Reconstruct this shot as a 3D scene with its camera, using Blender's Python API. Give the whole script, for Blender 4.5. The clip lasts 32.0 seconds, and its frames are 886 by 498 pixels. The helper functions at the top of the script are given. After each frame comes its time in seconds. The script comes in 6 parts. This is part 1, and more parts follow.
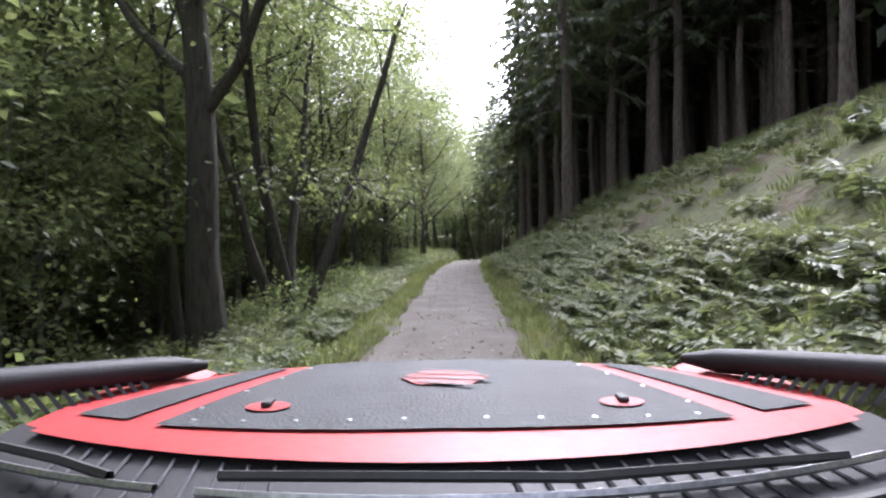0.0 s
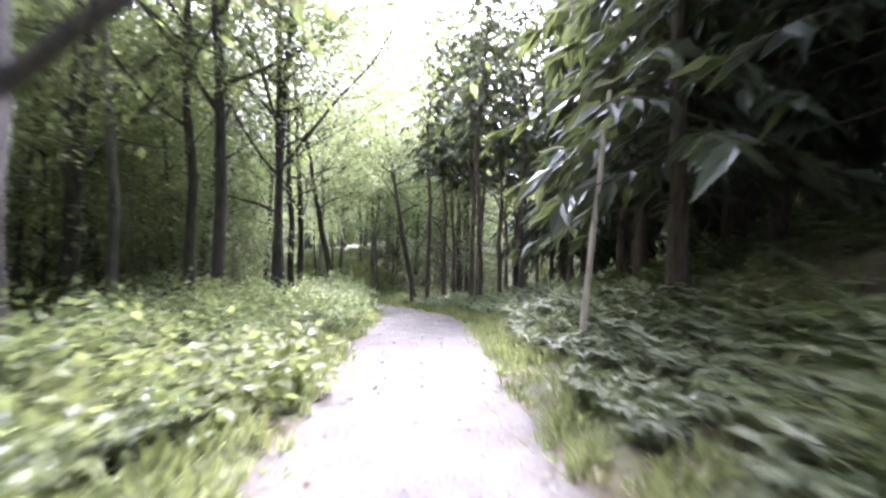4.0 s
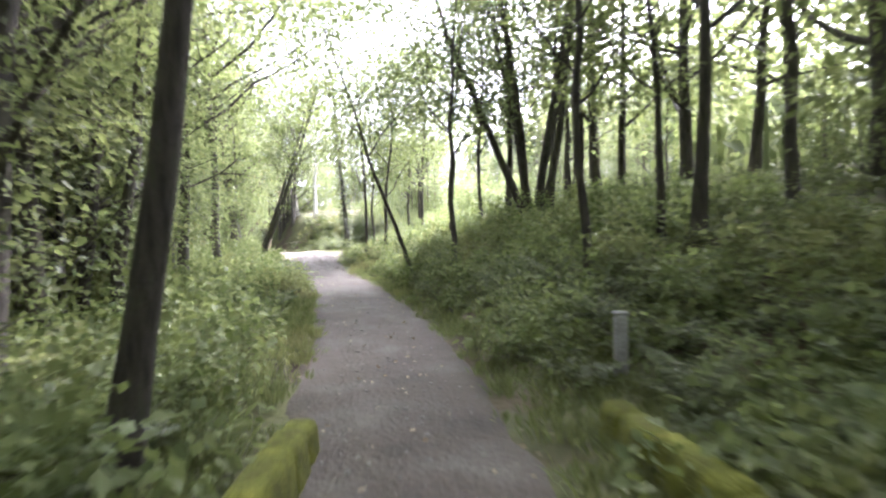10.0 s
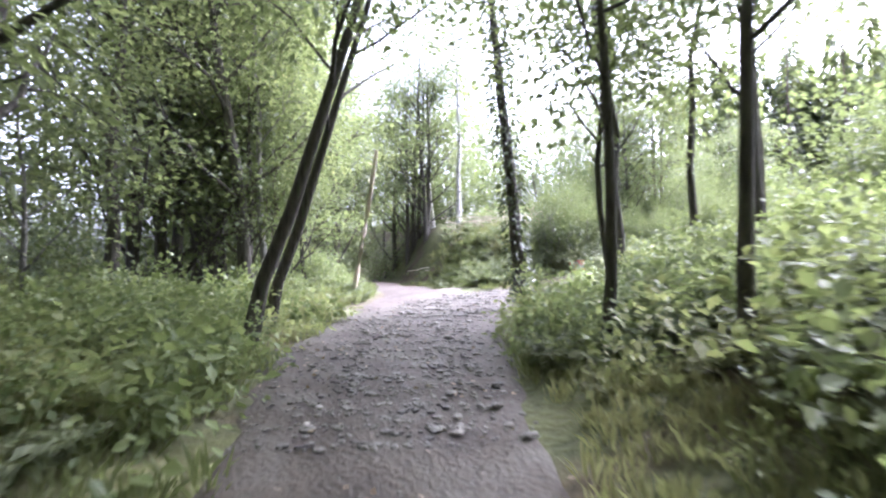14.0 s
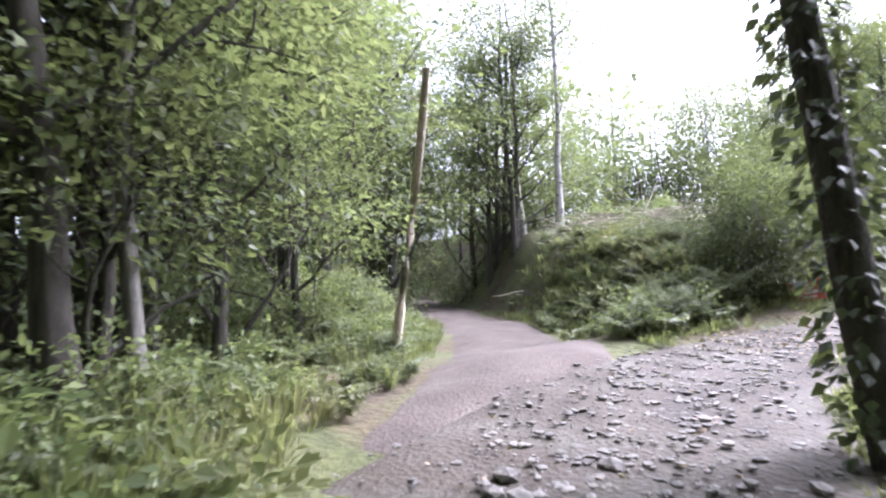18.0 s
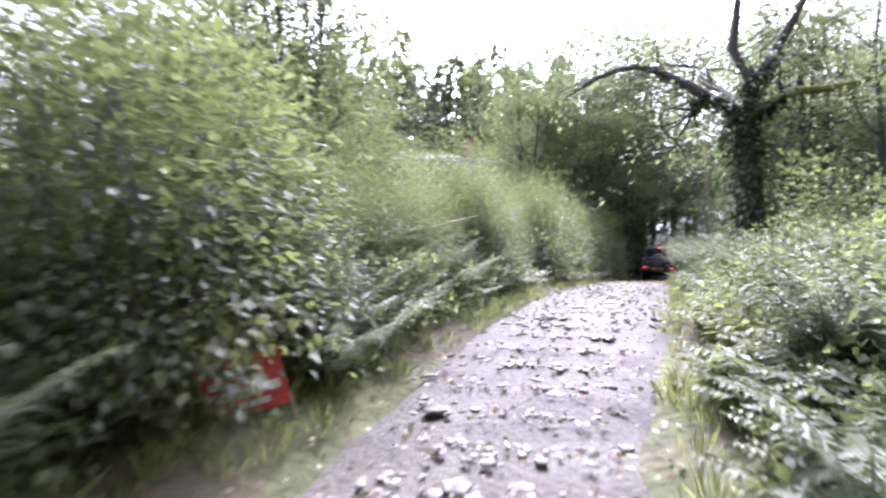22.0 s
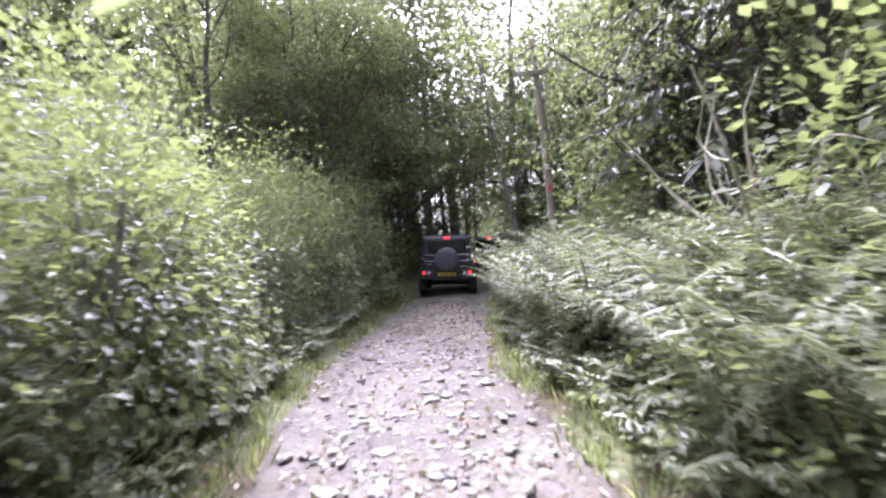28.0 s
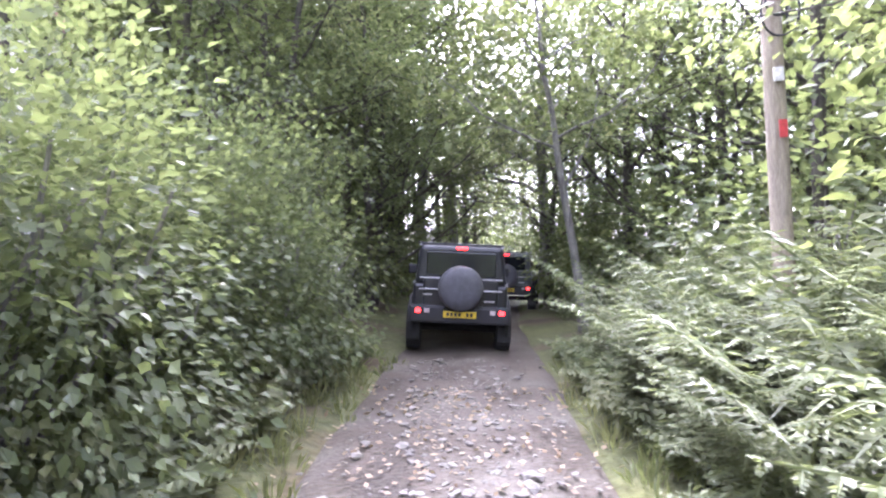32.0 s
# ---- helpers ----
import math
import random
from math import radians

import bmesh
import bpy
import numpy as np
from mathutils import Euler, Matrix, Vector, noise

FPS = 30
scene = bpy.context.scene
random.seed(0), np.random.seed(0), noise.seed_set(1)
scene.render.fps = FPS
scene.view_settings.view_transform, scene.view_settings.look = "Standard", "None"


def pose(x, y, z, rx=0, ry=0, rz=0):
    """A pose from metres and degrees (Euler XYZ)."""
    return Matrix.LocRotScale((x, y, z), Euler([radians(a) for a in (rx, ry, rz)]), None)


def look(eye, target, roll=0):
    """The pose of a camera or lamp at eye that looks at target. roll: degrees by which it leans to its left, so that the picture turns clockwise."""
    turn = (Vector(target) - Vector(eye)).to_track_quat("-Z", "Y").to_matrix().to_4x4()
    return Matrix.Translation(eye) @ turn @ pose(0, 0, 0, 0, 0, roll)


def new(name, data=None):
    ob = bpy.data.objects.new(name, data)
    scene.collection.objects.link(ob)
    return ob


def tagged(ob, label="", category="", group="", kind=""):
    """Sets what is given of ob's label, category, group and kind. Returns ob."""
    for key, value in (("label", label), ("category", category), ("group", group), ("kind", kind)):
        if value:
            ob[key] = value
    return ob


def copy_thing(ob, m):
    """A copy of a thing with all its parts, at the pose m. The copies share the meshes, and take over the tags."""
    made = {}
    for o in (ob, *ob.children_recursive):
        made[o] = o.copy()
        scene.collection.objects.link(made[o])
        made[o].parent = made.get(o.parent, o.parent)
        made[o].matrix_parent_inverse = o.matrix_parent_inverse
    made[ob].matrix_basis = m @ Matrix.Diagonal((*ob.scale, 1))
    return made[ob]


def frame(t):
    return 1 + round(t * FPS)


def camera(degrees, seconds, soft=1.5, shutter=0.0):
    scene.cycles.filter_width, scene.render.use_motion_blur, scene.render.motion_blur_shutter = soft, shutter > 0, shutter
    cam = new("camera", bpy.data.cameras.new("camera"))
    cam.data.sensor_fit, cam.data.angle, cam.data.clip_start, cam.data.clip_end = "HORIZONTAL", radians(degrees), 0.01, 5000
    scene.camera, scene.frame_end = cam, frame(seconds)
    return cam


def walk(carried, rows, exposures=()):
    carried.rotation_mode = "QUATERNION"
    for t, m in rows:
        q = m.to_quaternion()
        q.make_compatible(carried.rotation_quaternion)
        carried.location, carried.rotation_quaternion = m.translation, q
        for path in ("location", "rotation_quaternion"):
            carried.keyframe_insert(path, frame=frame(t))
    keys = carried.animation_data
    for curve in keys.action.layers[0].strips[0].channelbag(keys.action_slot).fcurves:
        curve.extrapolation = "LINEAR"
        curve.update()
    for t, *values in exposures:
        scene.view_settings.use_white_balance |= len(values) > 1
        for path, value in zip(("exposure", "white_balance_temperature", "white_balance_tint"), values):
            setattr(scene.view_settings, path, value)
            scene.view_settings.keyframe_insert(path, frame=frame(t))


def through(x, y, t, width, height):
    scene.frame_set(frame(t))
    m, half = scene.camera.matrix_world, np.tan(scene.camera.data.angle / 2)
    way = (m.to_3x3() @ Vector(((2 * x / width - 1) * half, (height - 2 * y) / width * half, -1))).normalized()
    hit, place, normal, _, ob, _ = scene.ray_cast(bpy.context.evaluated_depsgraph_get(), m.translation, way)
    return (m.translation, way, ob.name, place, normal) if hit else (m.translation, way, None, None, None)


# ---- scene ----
# ---- camera ----
cam = camera(75.84, 32.0, 2.2, 0.5)
PATH = [
    (0.0, -0.149, 0.148, 1.532, 89.12, 1.62, -0.32),
    (0.035, -0.149, 0.148, 1.532, 89.12, 1.62, -0.32),
    (0.5, -0.225, 4.007, 1.525, 88.45, 0.78, -2.64),
    (1.0, -0.152, 7.834, 1.519, 88.09, 0.40, -3.84),
    (1.5, 0.091, 11.597, 1.513, 88.36, 0.86, -4.91),
    (2.0, 0.250, 15.506, 1.528, 89.13, 0.40, -5.97),
    (2.5, 0.347, 19.368, 1.571, 90.10, -0.42, -6.48),
    (3.0, 0.503, 23.050, 1.604, 90.38, -1.18, -6.65),
    (3.5, 0.713, 26.582, 1.644, 90.50, -1.03, -6.68),
    (4.0, 0.979, 30.016, 1.658, 90.25, -0.78, -7.78),
    (4.5, 1.272, 33.330, 1.648, 89.77, -1.23, -9.15),
    (5.0, 1.569, 36.487, 1.617, 89.14, -2.71, -9.95),
    (5.5, 1.856, 39.432, 1.567, 88.36, -4.89, -9.34),
    (6.0, 2.131, 42.081, 1.496, 87.45, -5.90, -6.54),
    (6.5, 2.362, 44.617, 1.430, 87.70, -4.08, -3.63),
    (7.0, 2.396, 46.994, 1.268, 86.14, -4.35, -1.07),
    (7.5, 2.315, 49.333, 1.018, 86.90, -1.90, 0.89),
    (8.0, 2.262, 51.733, 0.804, 87.20, 0.72, 5.25),
    (8.5, 1.764, 54.245, 0.679, 87.58, 0.38, 9.45),
    (9.0, 1.107, 56.700, 0.574, 88.38, 0.52, 14.66),
    (9.5, 0.246, 59.104, 0.450, 88.18, 1.26, 20.08),
    (10.0, -0.954, 61.293, 0.300, 88.93, 0.66, 23.15),
    (10.5, -2.124, 63.527, 0.195, 89.40, 0.06, 25.34),
    (11.0, -3.436, 65.894, 0.116, 90.04, 1.07, 27.78),
    (11.5, -4.921, 68.454, 0.095, 91.02, 2.68, 30.59),
    (12.0, -6.484, 70.889, 0.127, 90.70, 2.60, 32.91),
    (12.5, -7.992, 72.849, 0.188, 90.31, 1.31, 34.51),
    (13.0, -9.314, 74.591, 0.248, 91.11, 0.95, 35.80),
    (13.5, -10.518, 76.042, 0.297, 91.16, 0.71, 37.15),
    (14.0, -11.596, 77.253, 0.343, 91.51, 0.73, 38.72),
    (14.5, -12.655, 78.316, 0.420, 92.17, 0.34, 40.15),
    (15.0, -13.513, 79.180, 0.476, 91.84, 0.09, 41.34),
    (15.5, -14.240, 79.925, 0.517, 91.39, -0.02, 42.37),
    (16.0, -14.882, 80.609, 0.549, 91.23, -0.04, 43.28),
    (16.5, -15.461, 81.260, 0.575, 91.48, -0.02, 44.13),
    (17.0, -15.980, 81.874, 0.593, 92.03, 0.02, 44.95),
    (17.5, -16.525, 82.524, 0.618, 92.59, 1.29, 45.96),
    (18.0, -17.113, 83.188, 0.638, 93.03, 1.82, 46.85),
    (18.5, -17.713, 83.944, 0.687, 93.06, 2.22, 46.47),
    (19.0, -18.365, 84.817, 0.769, 92.25, 1.78, 42.98),
    (19.5, -18.965, 85.898, 0.833, 91.63, 1.87, 36.57),
    (20.0, -19.435, 87.106, 0.881, 91.75, -0.04, 27.97),
    (20.5, -19.750, 88.212, 0.914, 90.99, -1.25, 18.22),
    (21.0, -19.825, 89.218, 0.921, 90.97, -1.33, 9.22),
    (21.5, -19.791, 90.114, 0.965, 90.33, 0.40, -1.52),
    (22.0, -19.655, 91.425, 1.022, 91.50, -0.02, -10.63),
    (22.5, -19.527, 92.721, 1.100, 92.04, -1.32, -18.65),
    (23.0, -19.203, 93.901, 1.231, 93.67, -1.58, -26.79),
    (23.5, -18.496, 95.071, 1.385, 92.60, 1.33, -31.11),
    (24.0, -17.891, 96.081, 1.535, 92.70, -0.75, -33.58),
    (24.5, -17.397, 96.923, 1.658, 92.99, -2.59, -35.63),
    (25.0, -17.017, 97.561, 1.764, 92.20, -0.12, -35.81),
    (25.5, -16.678, 98.189, 1.840, 92.10, -0.29, -35.54),
    (26.0, -16.078, 99.172, 1.898, 91.54, -0.50, -35.52),
    (26.5, -15.311, 100.354, 1.939, 90.96, -0.70, -35.52),
    (27.0, -14.454, 101.615, 1.959, 90.45, -0.55, -35.30),
    (27.5, -13.574, 102.847, 1.950, 89.82, 0.66, -34.61),
    (28.0, -12.738, 103.953, 1.898, 88.67, 3.97, -33.30),
    (28.5, -12.165, 105.005, 1.919, 90.01, 0.10, -32.47),
    (29.0, -11.528, 106.062, 1.906, 89.54, -0.05, -32.72),
    (29.5, -10.841, 107.399, 1.885, 89.89, -0.08, -33.35),
    (30.0, -10.141, 108.625, 1.841, 90.24, -0.96, -33.93),
    (30.5, -9.556, 109.724, 1.837, 89.09, -1.70, -34.99),
    (31.0, -9.175, 110.306, 1.808, 90.02, -0.15, -35.44),
    (31.5, -9.059, 110.554, 1.794, 90.02, -0.14, -35.48),
    (32.0, -9.083, 110.479, 1.792, 90.18, -0.01, -35.26),
]
walk(cam, [(r[0], pose(*r[1:])) for r in PATH], [(0.0, 2.5, 5700, 20), (1.0, 2.9, 5800, 20), (2.0, 3.25, 5900, 19), (3.0, 3.8, 5700, 23), (6.0, 4.5, 5250, 37), (7.0, 4.3, 5250, 37), (8.0, 4.15, 5600, 34), (9.0, 4.0, 5700, 30), (11.0, 3.6, 5800, 20), (13.0, 3.1, 5600, 24), (14.0, 3.15, 5400, 26), (17.0, 2.65, 5500, 25), (20.0, 2.25, 5450, 28), (22.0, 2.5, 5450, 30), (25.0, 2.6, 5500, 31), (28.0, 3.0, 5550, 32), (30.0, 3.75, 5550, 32), (32.0, 4.35, 5550, 32)])

# ---- world, sun, exposure ----
world = bpy.data.worlds.new("overcast_sky")
scene.world = world
world.use_nodes = True
wn, wl = world.node_tree.nodes, world.node_tree.links
sky = wn.new("ShaderNodeTexSky")
sky.sky_type = "NISHITA"
sky.sun_disc = False
sky.sun_elevation = radians(48)
sky.sun_rotation = radians(20)
sky.air_density, sky.dust_density, sky.ozone_density = 0.7, 6.0, 1.0
grey = wn.new("ShaderNodeHueSaturation")
grey.inputs["Saturation"].default_value = 0.25
wl.new(sky.outputs[0], grey.inputs["Color"])
wl.new(grey.outputs[0], wn["Background"].inputs["Color"])
wn["Background"].inputs["Strength"].default_value = 0.15
sun_data = bpy.data.lights.new("sun", "SUN")
sun_data.energy, sun_data.angle, sun_data.color = 1.5, radians(12), (1.0, 0.96, 0.9)
sun = new("sun", sun_data)
sun.matrix_world = look((20, 60, 60), (20 - math.sin(radians(20)) * 0.67, 60 - math.cos(radians(20)) * 0.67, 60 - 0.743))


# ---- materials ----
def mat(name, rough=0.8, metal=0.0):
    m = bpy.data.materials.new(name)
    m.use_nodes = True
    b = m.node_tree.nodes["Principled BSDF"]
    b.inputs["Roughness"].default_value = rough
    b.inputs["Metallic"].default_value = metal
    return m, m.node_tree, b


def noise_ramp(nt, scale, stops, detail=6.0, coords="Object", stretch=None):
    tc = nt.nodes.new("ShaderNodeTexCoord")
    src = tc.outputs[coords]
    if stretch:
        mp = nt.nodes.new("ShaderNodeMapping")
        mp.inputs["Scale"].default_value = stretch
        nt.links.new(src, mp.inputs["Vector"])
        src = mp.outputs[0]
    nz = nt.nodes.new("ShaderNodeTexNoise")
    nz.inputs["Scale"].default_value, nz.inputs["Detail"].default_value = scale, detail
    nt.links.new(src, nz.inputs["Vector"])
    rp = nt.nodes.new("ShaderNodeValToRGB")
    while len(rp.color_ramp.elements) < len(stops):
        rp.color_ramp.elements.new(0.5)
    for e, (p, c) in zip(rp.color_ramp.elements, stops):
        e.position, e.color = p, (*c, 1)
    nt.links.new(nz.outputs["Fac"], rp.inputs["Fac"])
    return nz, rp


def bump(nt, bsdf, src, strength, dist=0.02):
    bp = nt.nodes.new("ShaderNodeBump")
    bp.inputs["Strength"].default_value, bp.inputs["Distance"].default_value = strength, dist
    nt.links.new(src, bp.inputs["Height"])
    nt.links.new(bp.outputs[0], bsdf.inputs["Normal"])


def mixed(nt, fac, a, b, mode="MIX"):
    mx = nt.nodes.new("ShaderNodeMix")
    mx.data_type, mx.blend_type = "RGBA", mode
    if isinstance(fac, float):
        mx.inputs[0].default_value = fac
    else:
        nt.links.new(fac, mx.inputs[0])
    for k, v in ((6, a), (7, b)):
        if isinstance(v, tuple):
            mx.inputs[k].default_value = (*v, 1)
        else:
            nt.links.new(v, mx.inputs[k])
    return mx.outputs[2]


def surface(name, stops, scale, rough=0.85, relief=0.5, dist=0.02, metal=0.0, fine=None, stretch=None):
    """A surface with broad patches and a fine grain of its own."""
    m, nt, b = mat(name, rough, metal)
    nz, rp = noise_ramp(nt, scale, stops, stretch=stretch)
    nf, rf = noise_ramp(nt, fine or scale * 9, [(0.3, (0.62, 0.62, 0.62)), (0.7, (1.25, 1.25, 1.25))], 4.0, stretch=stretch)
    nt.links.new(mixed(nt, 0.8, rp.outputs[0], rf.outputs[0], "MULTIPLY"), b.inputs["Base Color"])
    bump(nt, b, nf.outputs["Fac"], relief, dist)
    return m


def leaf(name, dark, light, warm, through=0.45):
    """Foliage: colour differs from leaf to leaf and from plant to plant, and light passes through."""
    m, nt, b = mat(name, 0.5)
    b.inputs["Specular IOR Level"].default_value = 0.35
    geo, info = nt.nodes.new("ShaderNodeNewGeometry"), nt.nodes.new("ShaderNodeObjectInfo")
    c = mixed(nt, geo.outputs["Random Per Island"], dark, light)
    hs = nt.nodes.new("ShaderNodeHueSaturation")
    mr = nt.nodes.new("ShaderNodeMapRange")
    mr.inputs["To Min"].default_value, mr.inputs["To Max"].default_value = 0.75, 1.3
    nt.links.new(info.outputs["Random"], mr.inputs["Value"])
    nt.links.new(mr.outputs[0], hs.inputs["Value"])
    hs.inputs["Saturation"].default_value, hs.inputs["Hue"].default_value = 0.76, 0.48
    nz, rp = noise_ramp(nt, 0.35, [(0.52, (0, 0, 0)), (0.72, (1, 1, 1))], 2.0)
    nt.links.new(mixed(nt, rp.outputs[0], c, warm), hs.inputs["Color"])
    nt.links.new(hs.outputs[0], b.inputs["Base Color"])
    tr = nt.nodes.new("ShaderNodeBsdfTranslucent")
    nt.links.new(mixed(nt, 0.35, hs.outputs[0], (0.46, 0.54, 0.15), "MIX"), tr.inputs["Color"])
    ms = nt.nodes.new("ShaderNodeMixShader")
    ms.inputs[0].default_value = through
    nt.links.new(b.outputs[0], ms.inputs[1])
    nt.links.new(tr.outputs[0], ms.inputs[2])
    nt.links.new(ms.outputs[0], nt.nodes["Material Output"].inputs["Surface"])
    return m


def plain(name, col, rough=0.5, metal=0.0, spot=0.25, scale=14.0):
    d = tuple(c * (1 - spot) for c in col)
    return surface(name, [(0.35, d), (0.65, col)], scale, rough, 0.12, 0.003, metal)


def glow(name, col, power):
    m, nt, b = mat(name, 0.4)
    b.inputs["Base Color"].default_value = (*col, 1)
    b.inputs["Emission Color"].default_value = (*col, 1)
    b.inputs["Emission Strength"].default_value = power
    return m


M_SOIL = surface("forest_floor", [(0.3, (0.05, 0.036, 0.021)), (0.42, (0.085, 0.068, 0.034)), (0.5, (0.07, 0.078, 0.027)), (0.72, (0.11, 0.112, 0.038))], 0.6, 0.95, 0.9, 0.06, fine=9.0)
M_ROAD = surface("stony_track", [(0.3, (0.036, 0.027, 0.018)), (0.48, (0.064, 0.05, 0.035)), (0.6, (0.078, 0.066, 0.05)), (0.75, (0.12, 0.105, 0.082))], 1.3, 0.8, 1.0, 0.03, fine=20.0)
M_EARTH = surface("bare_earth", [(0.3, (0.06, 0.045, 0.036)), (0.6, (0.1, 0.078, 0.064)), (0.8, (0.14, 0.118, 0.1))], 1.2, 0.9, 0.9, 0.03, fine=24.0)
M_STONE = surface("slate_stone", [(0.35, (0.085, 0.078, 0.07)), (0.65, (0.22, 0.2, 0.175))], 3.0, 0.7, 0.5, 0.01)
M_BARK = surface("dark_bark", [(0.3, (0.035, 0.03, 0.024)), (0.55, (0.085, 0.075, 0.06)), (0.75, (0.07, 0.085, 0.045))], 3.0, 0.9, 0.9, 0.03, stretch=(6, 6, 1))
M_BARK_GREY = surface("grey_bark", [(0.3, (0.09, 0.085, 0.075)), (0.6, (0.2, 0.19, 0.165)), (0.8, (0.13, 0.15, 0.09))], 3.0, 0.9, 0.8, 0.03, stretch=(5, 5, 1))
M_BARK_PINE = surface("conifer_bark", [(0.3, (0.06, 0.045, 0.035)), (0.55, (0.14, 0.11, 0.085)), (0.8, (0.2, 0.18, 0.15))], 4.0, 0.9, 0.9, 0.03, stretch=(5, 5, 1))
M_BIRCH = surface("pale_birch_bark", [(0.32, (0.1, 0.09, 0.08)), (0.42, (0.42, 0.4, 0.36)), (0.8, (0.62, 0.6, 0.55))], 2.0, 0.7, 0.4, 0.01, stretch=(1.5, 1.5, 4))
M_DEAD = surface("bleached_dead_wood", [(0.3, (0.3, 0.25, 0.18)), (0.7, (0.55, 0.5, 0.4))], 4.0, 0.85, 0.6, 0.01, stretch=(5, 5, 1))
M_MOSS = surface("yellow_moss", [(0.3, (0.09, 0.1, 0.015)), (0.6, (0.2, 0.21, 0.03)), (0.8, (0.28, 0.27, 0.05))], 5.0, 1.0, 1.0, 0.04)
M_LEAF = leaf("broad_leaves", (0.05, 0.083, 0.028), (0.145, 0.2, 0.065), (0.17, 0.18, 0.06))
M_LEAF_DARK = leaf("dark_leaves", (0.03, 0.055, 0.02), (0.09, 0.135, 0.045), (0.1, 0.12, 0.03))
M_LEAF_PALE = leaf("sallow_leaves", (0.055, 0.078, 0.04), (0.16, 0.19, 0.1), (0.14, 0.17, 0.05))
M_NEEDLE = leaf("conifer_needles", (0.014, 0.03, 0.012), (0.045, 0.075, 0.025), (0.05, 0.065, 0.03), 0.2)
M_FERN = leaf("bracken_fronds", (0.052, 0.078, 0.03), (0.13, 0.17, 0.065), (0.15, 0.16, 0.06), 0.35)
M_BRAMBLE = leaf("bramble_leaves", (0.04, 0.08, 0.015), (0.15, 0.22, 0.05), (0.2, 0.22, 0.06))
M_GRASS = leaf("verge_grass", (0.045, 0.07, 0.018), (0.125, 0.155, 0.045), (0.19, 0.175, 0.06))
M_IVY = leaf("ivy_leaves", (0.015, 0.035, 0.01), (0.05, 0.085, 0.022), (0.06, 0.08, 0.03), 0.2)
M_DRY = leaf("dry_twigs_and_litter", (0.14, 0.09, 0.04), (0.32, 0.24, 0.12), (0.3, 0.2, 0.1), 0.15)


# ---- mesh helpers ----
rng = np.random.default_rng(7)


class Mesh:
    """Gathers vertices and faces of one part."""

    def __init__(self):
        self.v, self.f, self.n = [], [], 0

    def add(self, v, f):
        v = np.asarray(v, float).reshape(-1, 3)
        self.v.append(v)
        self.f.append(np.asarray(f, int) + self.n)
        self.n += len(v)
        return self

    def tube(self, pts, radii, sides=8):
        pts, radii = np.asarray(pts, float), np.broadcast_to(np.asarray(radii, float), (len(pts),))
        d = np.gradient(pts, axis=0)
        d /= np.linalg.norm(d, axis=1, keepdims=True) + 1e-9
        ref = np.where(np.abs(d[:, 2:3]) > 0.9, np.array([[1.0, 0, 0]]), np.array([[0, 0, 1.0]]))
        a = np.cross(d, ref)
        a /= np.linalg.norm(a, axis=1, keepdims=True) + 1e-9
        b = np.cross(d, a)
        th = np.arange(sides) * 2 * np.pi / sides
        ring = pts[:, None] + radii[:, None, None] * (np.cos(th)[None, :, None] * a[:, None] + np.sin(th)[None, :, None] * b[:, None])
        k, j = np.meshgrid(np.arange(len(pts) - 1), np.arange(sides), indexing="ij")
        f = np.stack([k * sides + j, k * sides + (j + 1) % sides, (k + 1) * sides + (j + 1) % sides, (k + 1) * sides + j], -1).reshape(-1, 4)
        return self.add(ring.reshape(-1, 3), f)

    def leaves(self, at, along, length, width, droop=0.0):
        """Rhombic leaves that start at the points given and grow along the ways given."""
        at, along = np.asarray(at, float), np.asarray(along, float)
        n = len(at)
        along = along / (np.linalg.norm(along, axis=1, keepdims=True) + 1e-9)
        side = np.cross(along, rng.normal(0, 0.5, (n, 3)) + [0, 0, 1.0])
        side /= np.linalg.norm(side, axis=1, keepdims=True) + 1e-9
        length, width = np.broadcast_to(length, (n,))[:, None], np.broadcast_to(width, (n,))[:, None]
        mid = at + along * length * 0.45
        tip = at + along * length - np.array([0, 0, 1.0]) * length * droop
        v = np.stack([at, mid + side * width / 2, tip, mid - side * width / 2], 1)
        return self.add(v.reshape(-1, 3), np.arange(4 * n).reshape(n, 4))

    def box(self, lo, hi):
        (a, b, c), (d, e, g) = lo, hi
        v = [(a, b, c), (d, b, c), (d, e, c), (a, e, c), (a, b, g), (d, b, g), (d, e, g), (a, e, g)]
        return self.add(v, [(0, 3, 2, 1), (4, 5, 6, 7), (0, 1, 5, 4), (1, 2, 6, 5), (2, 3, 7, 6), (3, 0, 4, 7)])

    def data(self, name, smooth=False):
        me = bpy.data.meshes.new(name)
        if not self.v:
            return me
        v = np.concatenate(self.v)
        me.vertices.add(len(v))
        me.vertices.foreach_set("co", v.ravel())
        loops = np.concatenate([f.ravel() for f in self.f])
        sizes = np.concatenate([np.full(len(f), f.shape[1]) for f in self.f])
        me.loops.add(len(loops))
        me.loops.foreach_set("vertex_index", loops.astype(np.int32))
        me.polygons.add(len(sizes))
        me.polygons.foreach_set("loop_start", np.r_[0, np.cumsum(sizes)[:-1]].astype(np.int32))
        me.polygons.foreach_set("use_smooth", np.full(len(sizes), smooth))
        me.update(calc_edges=True)
        return me


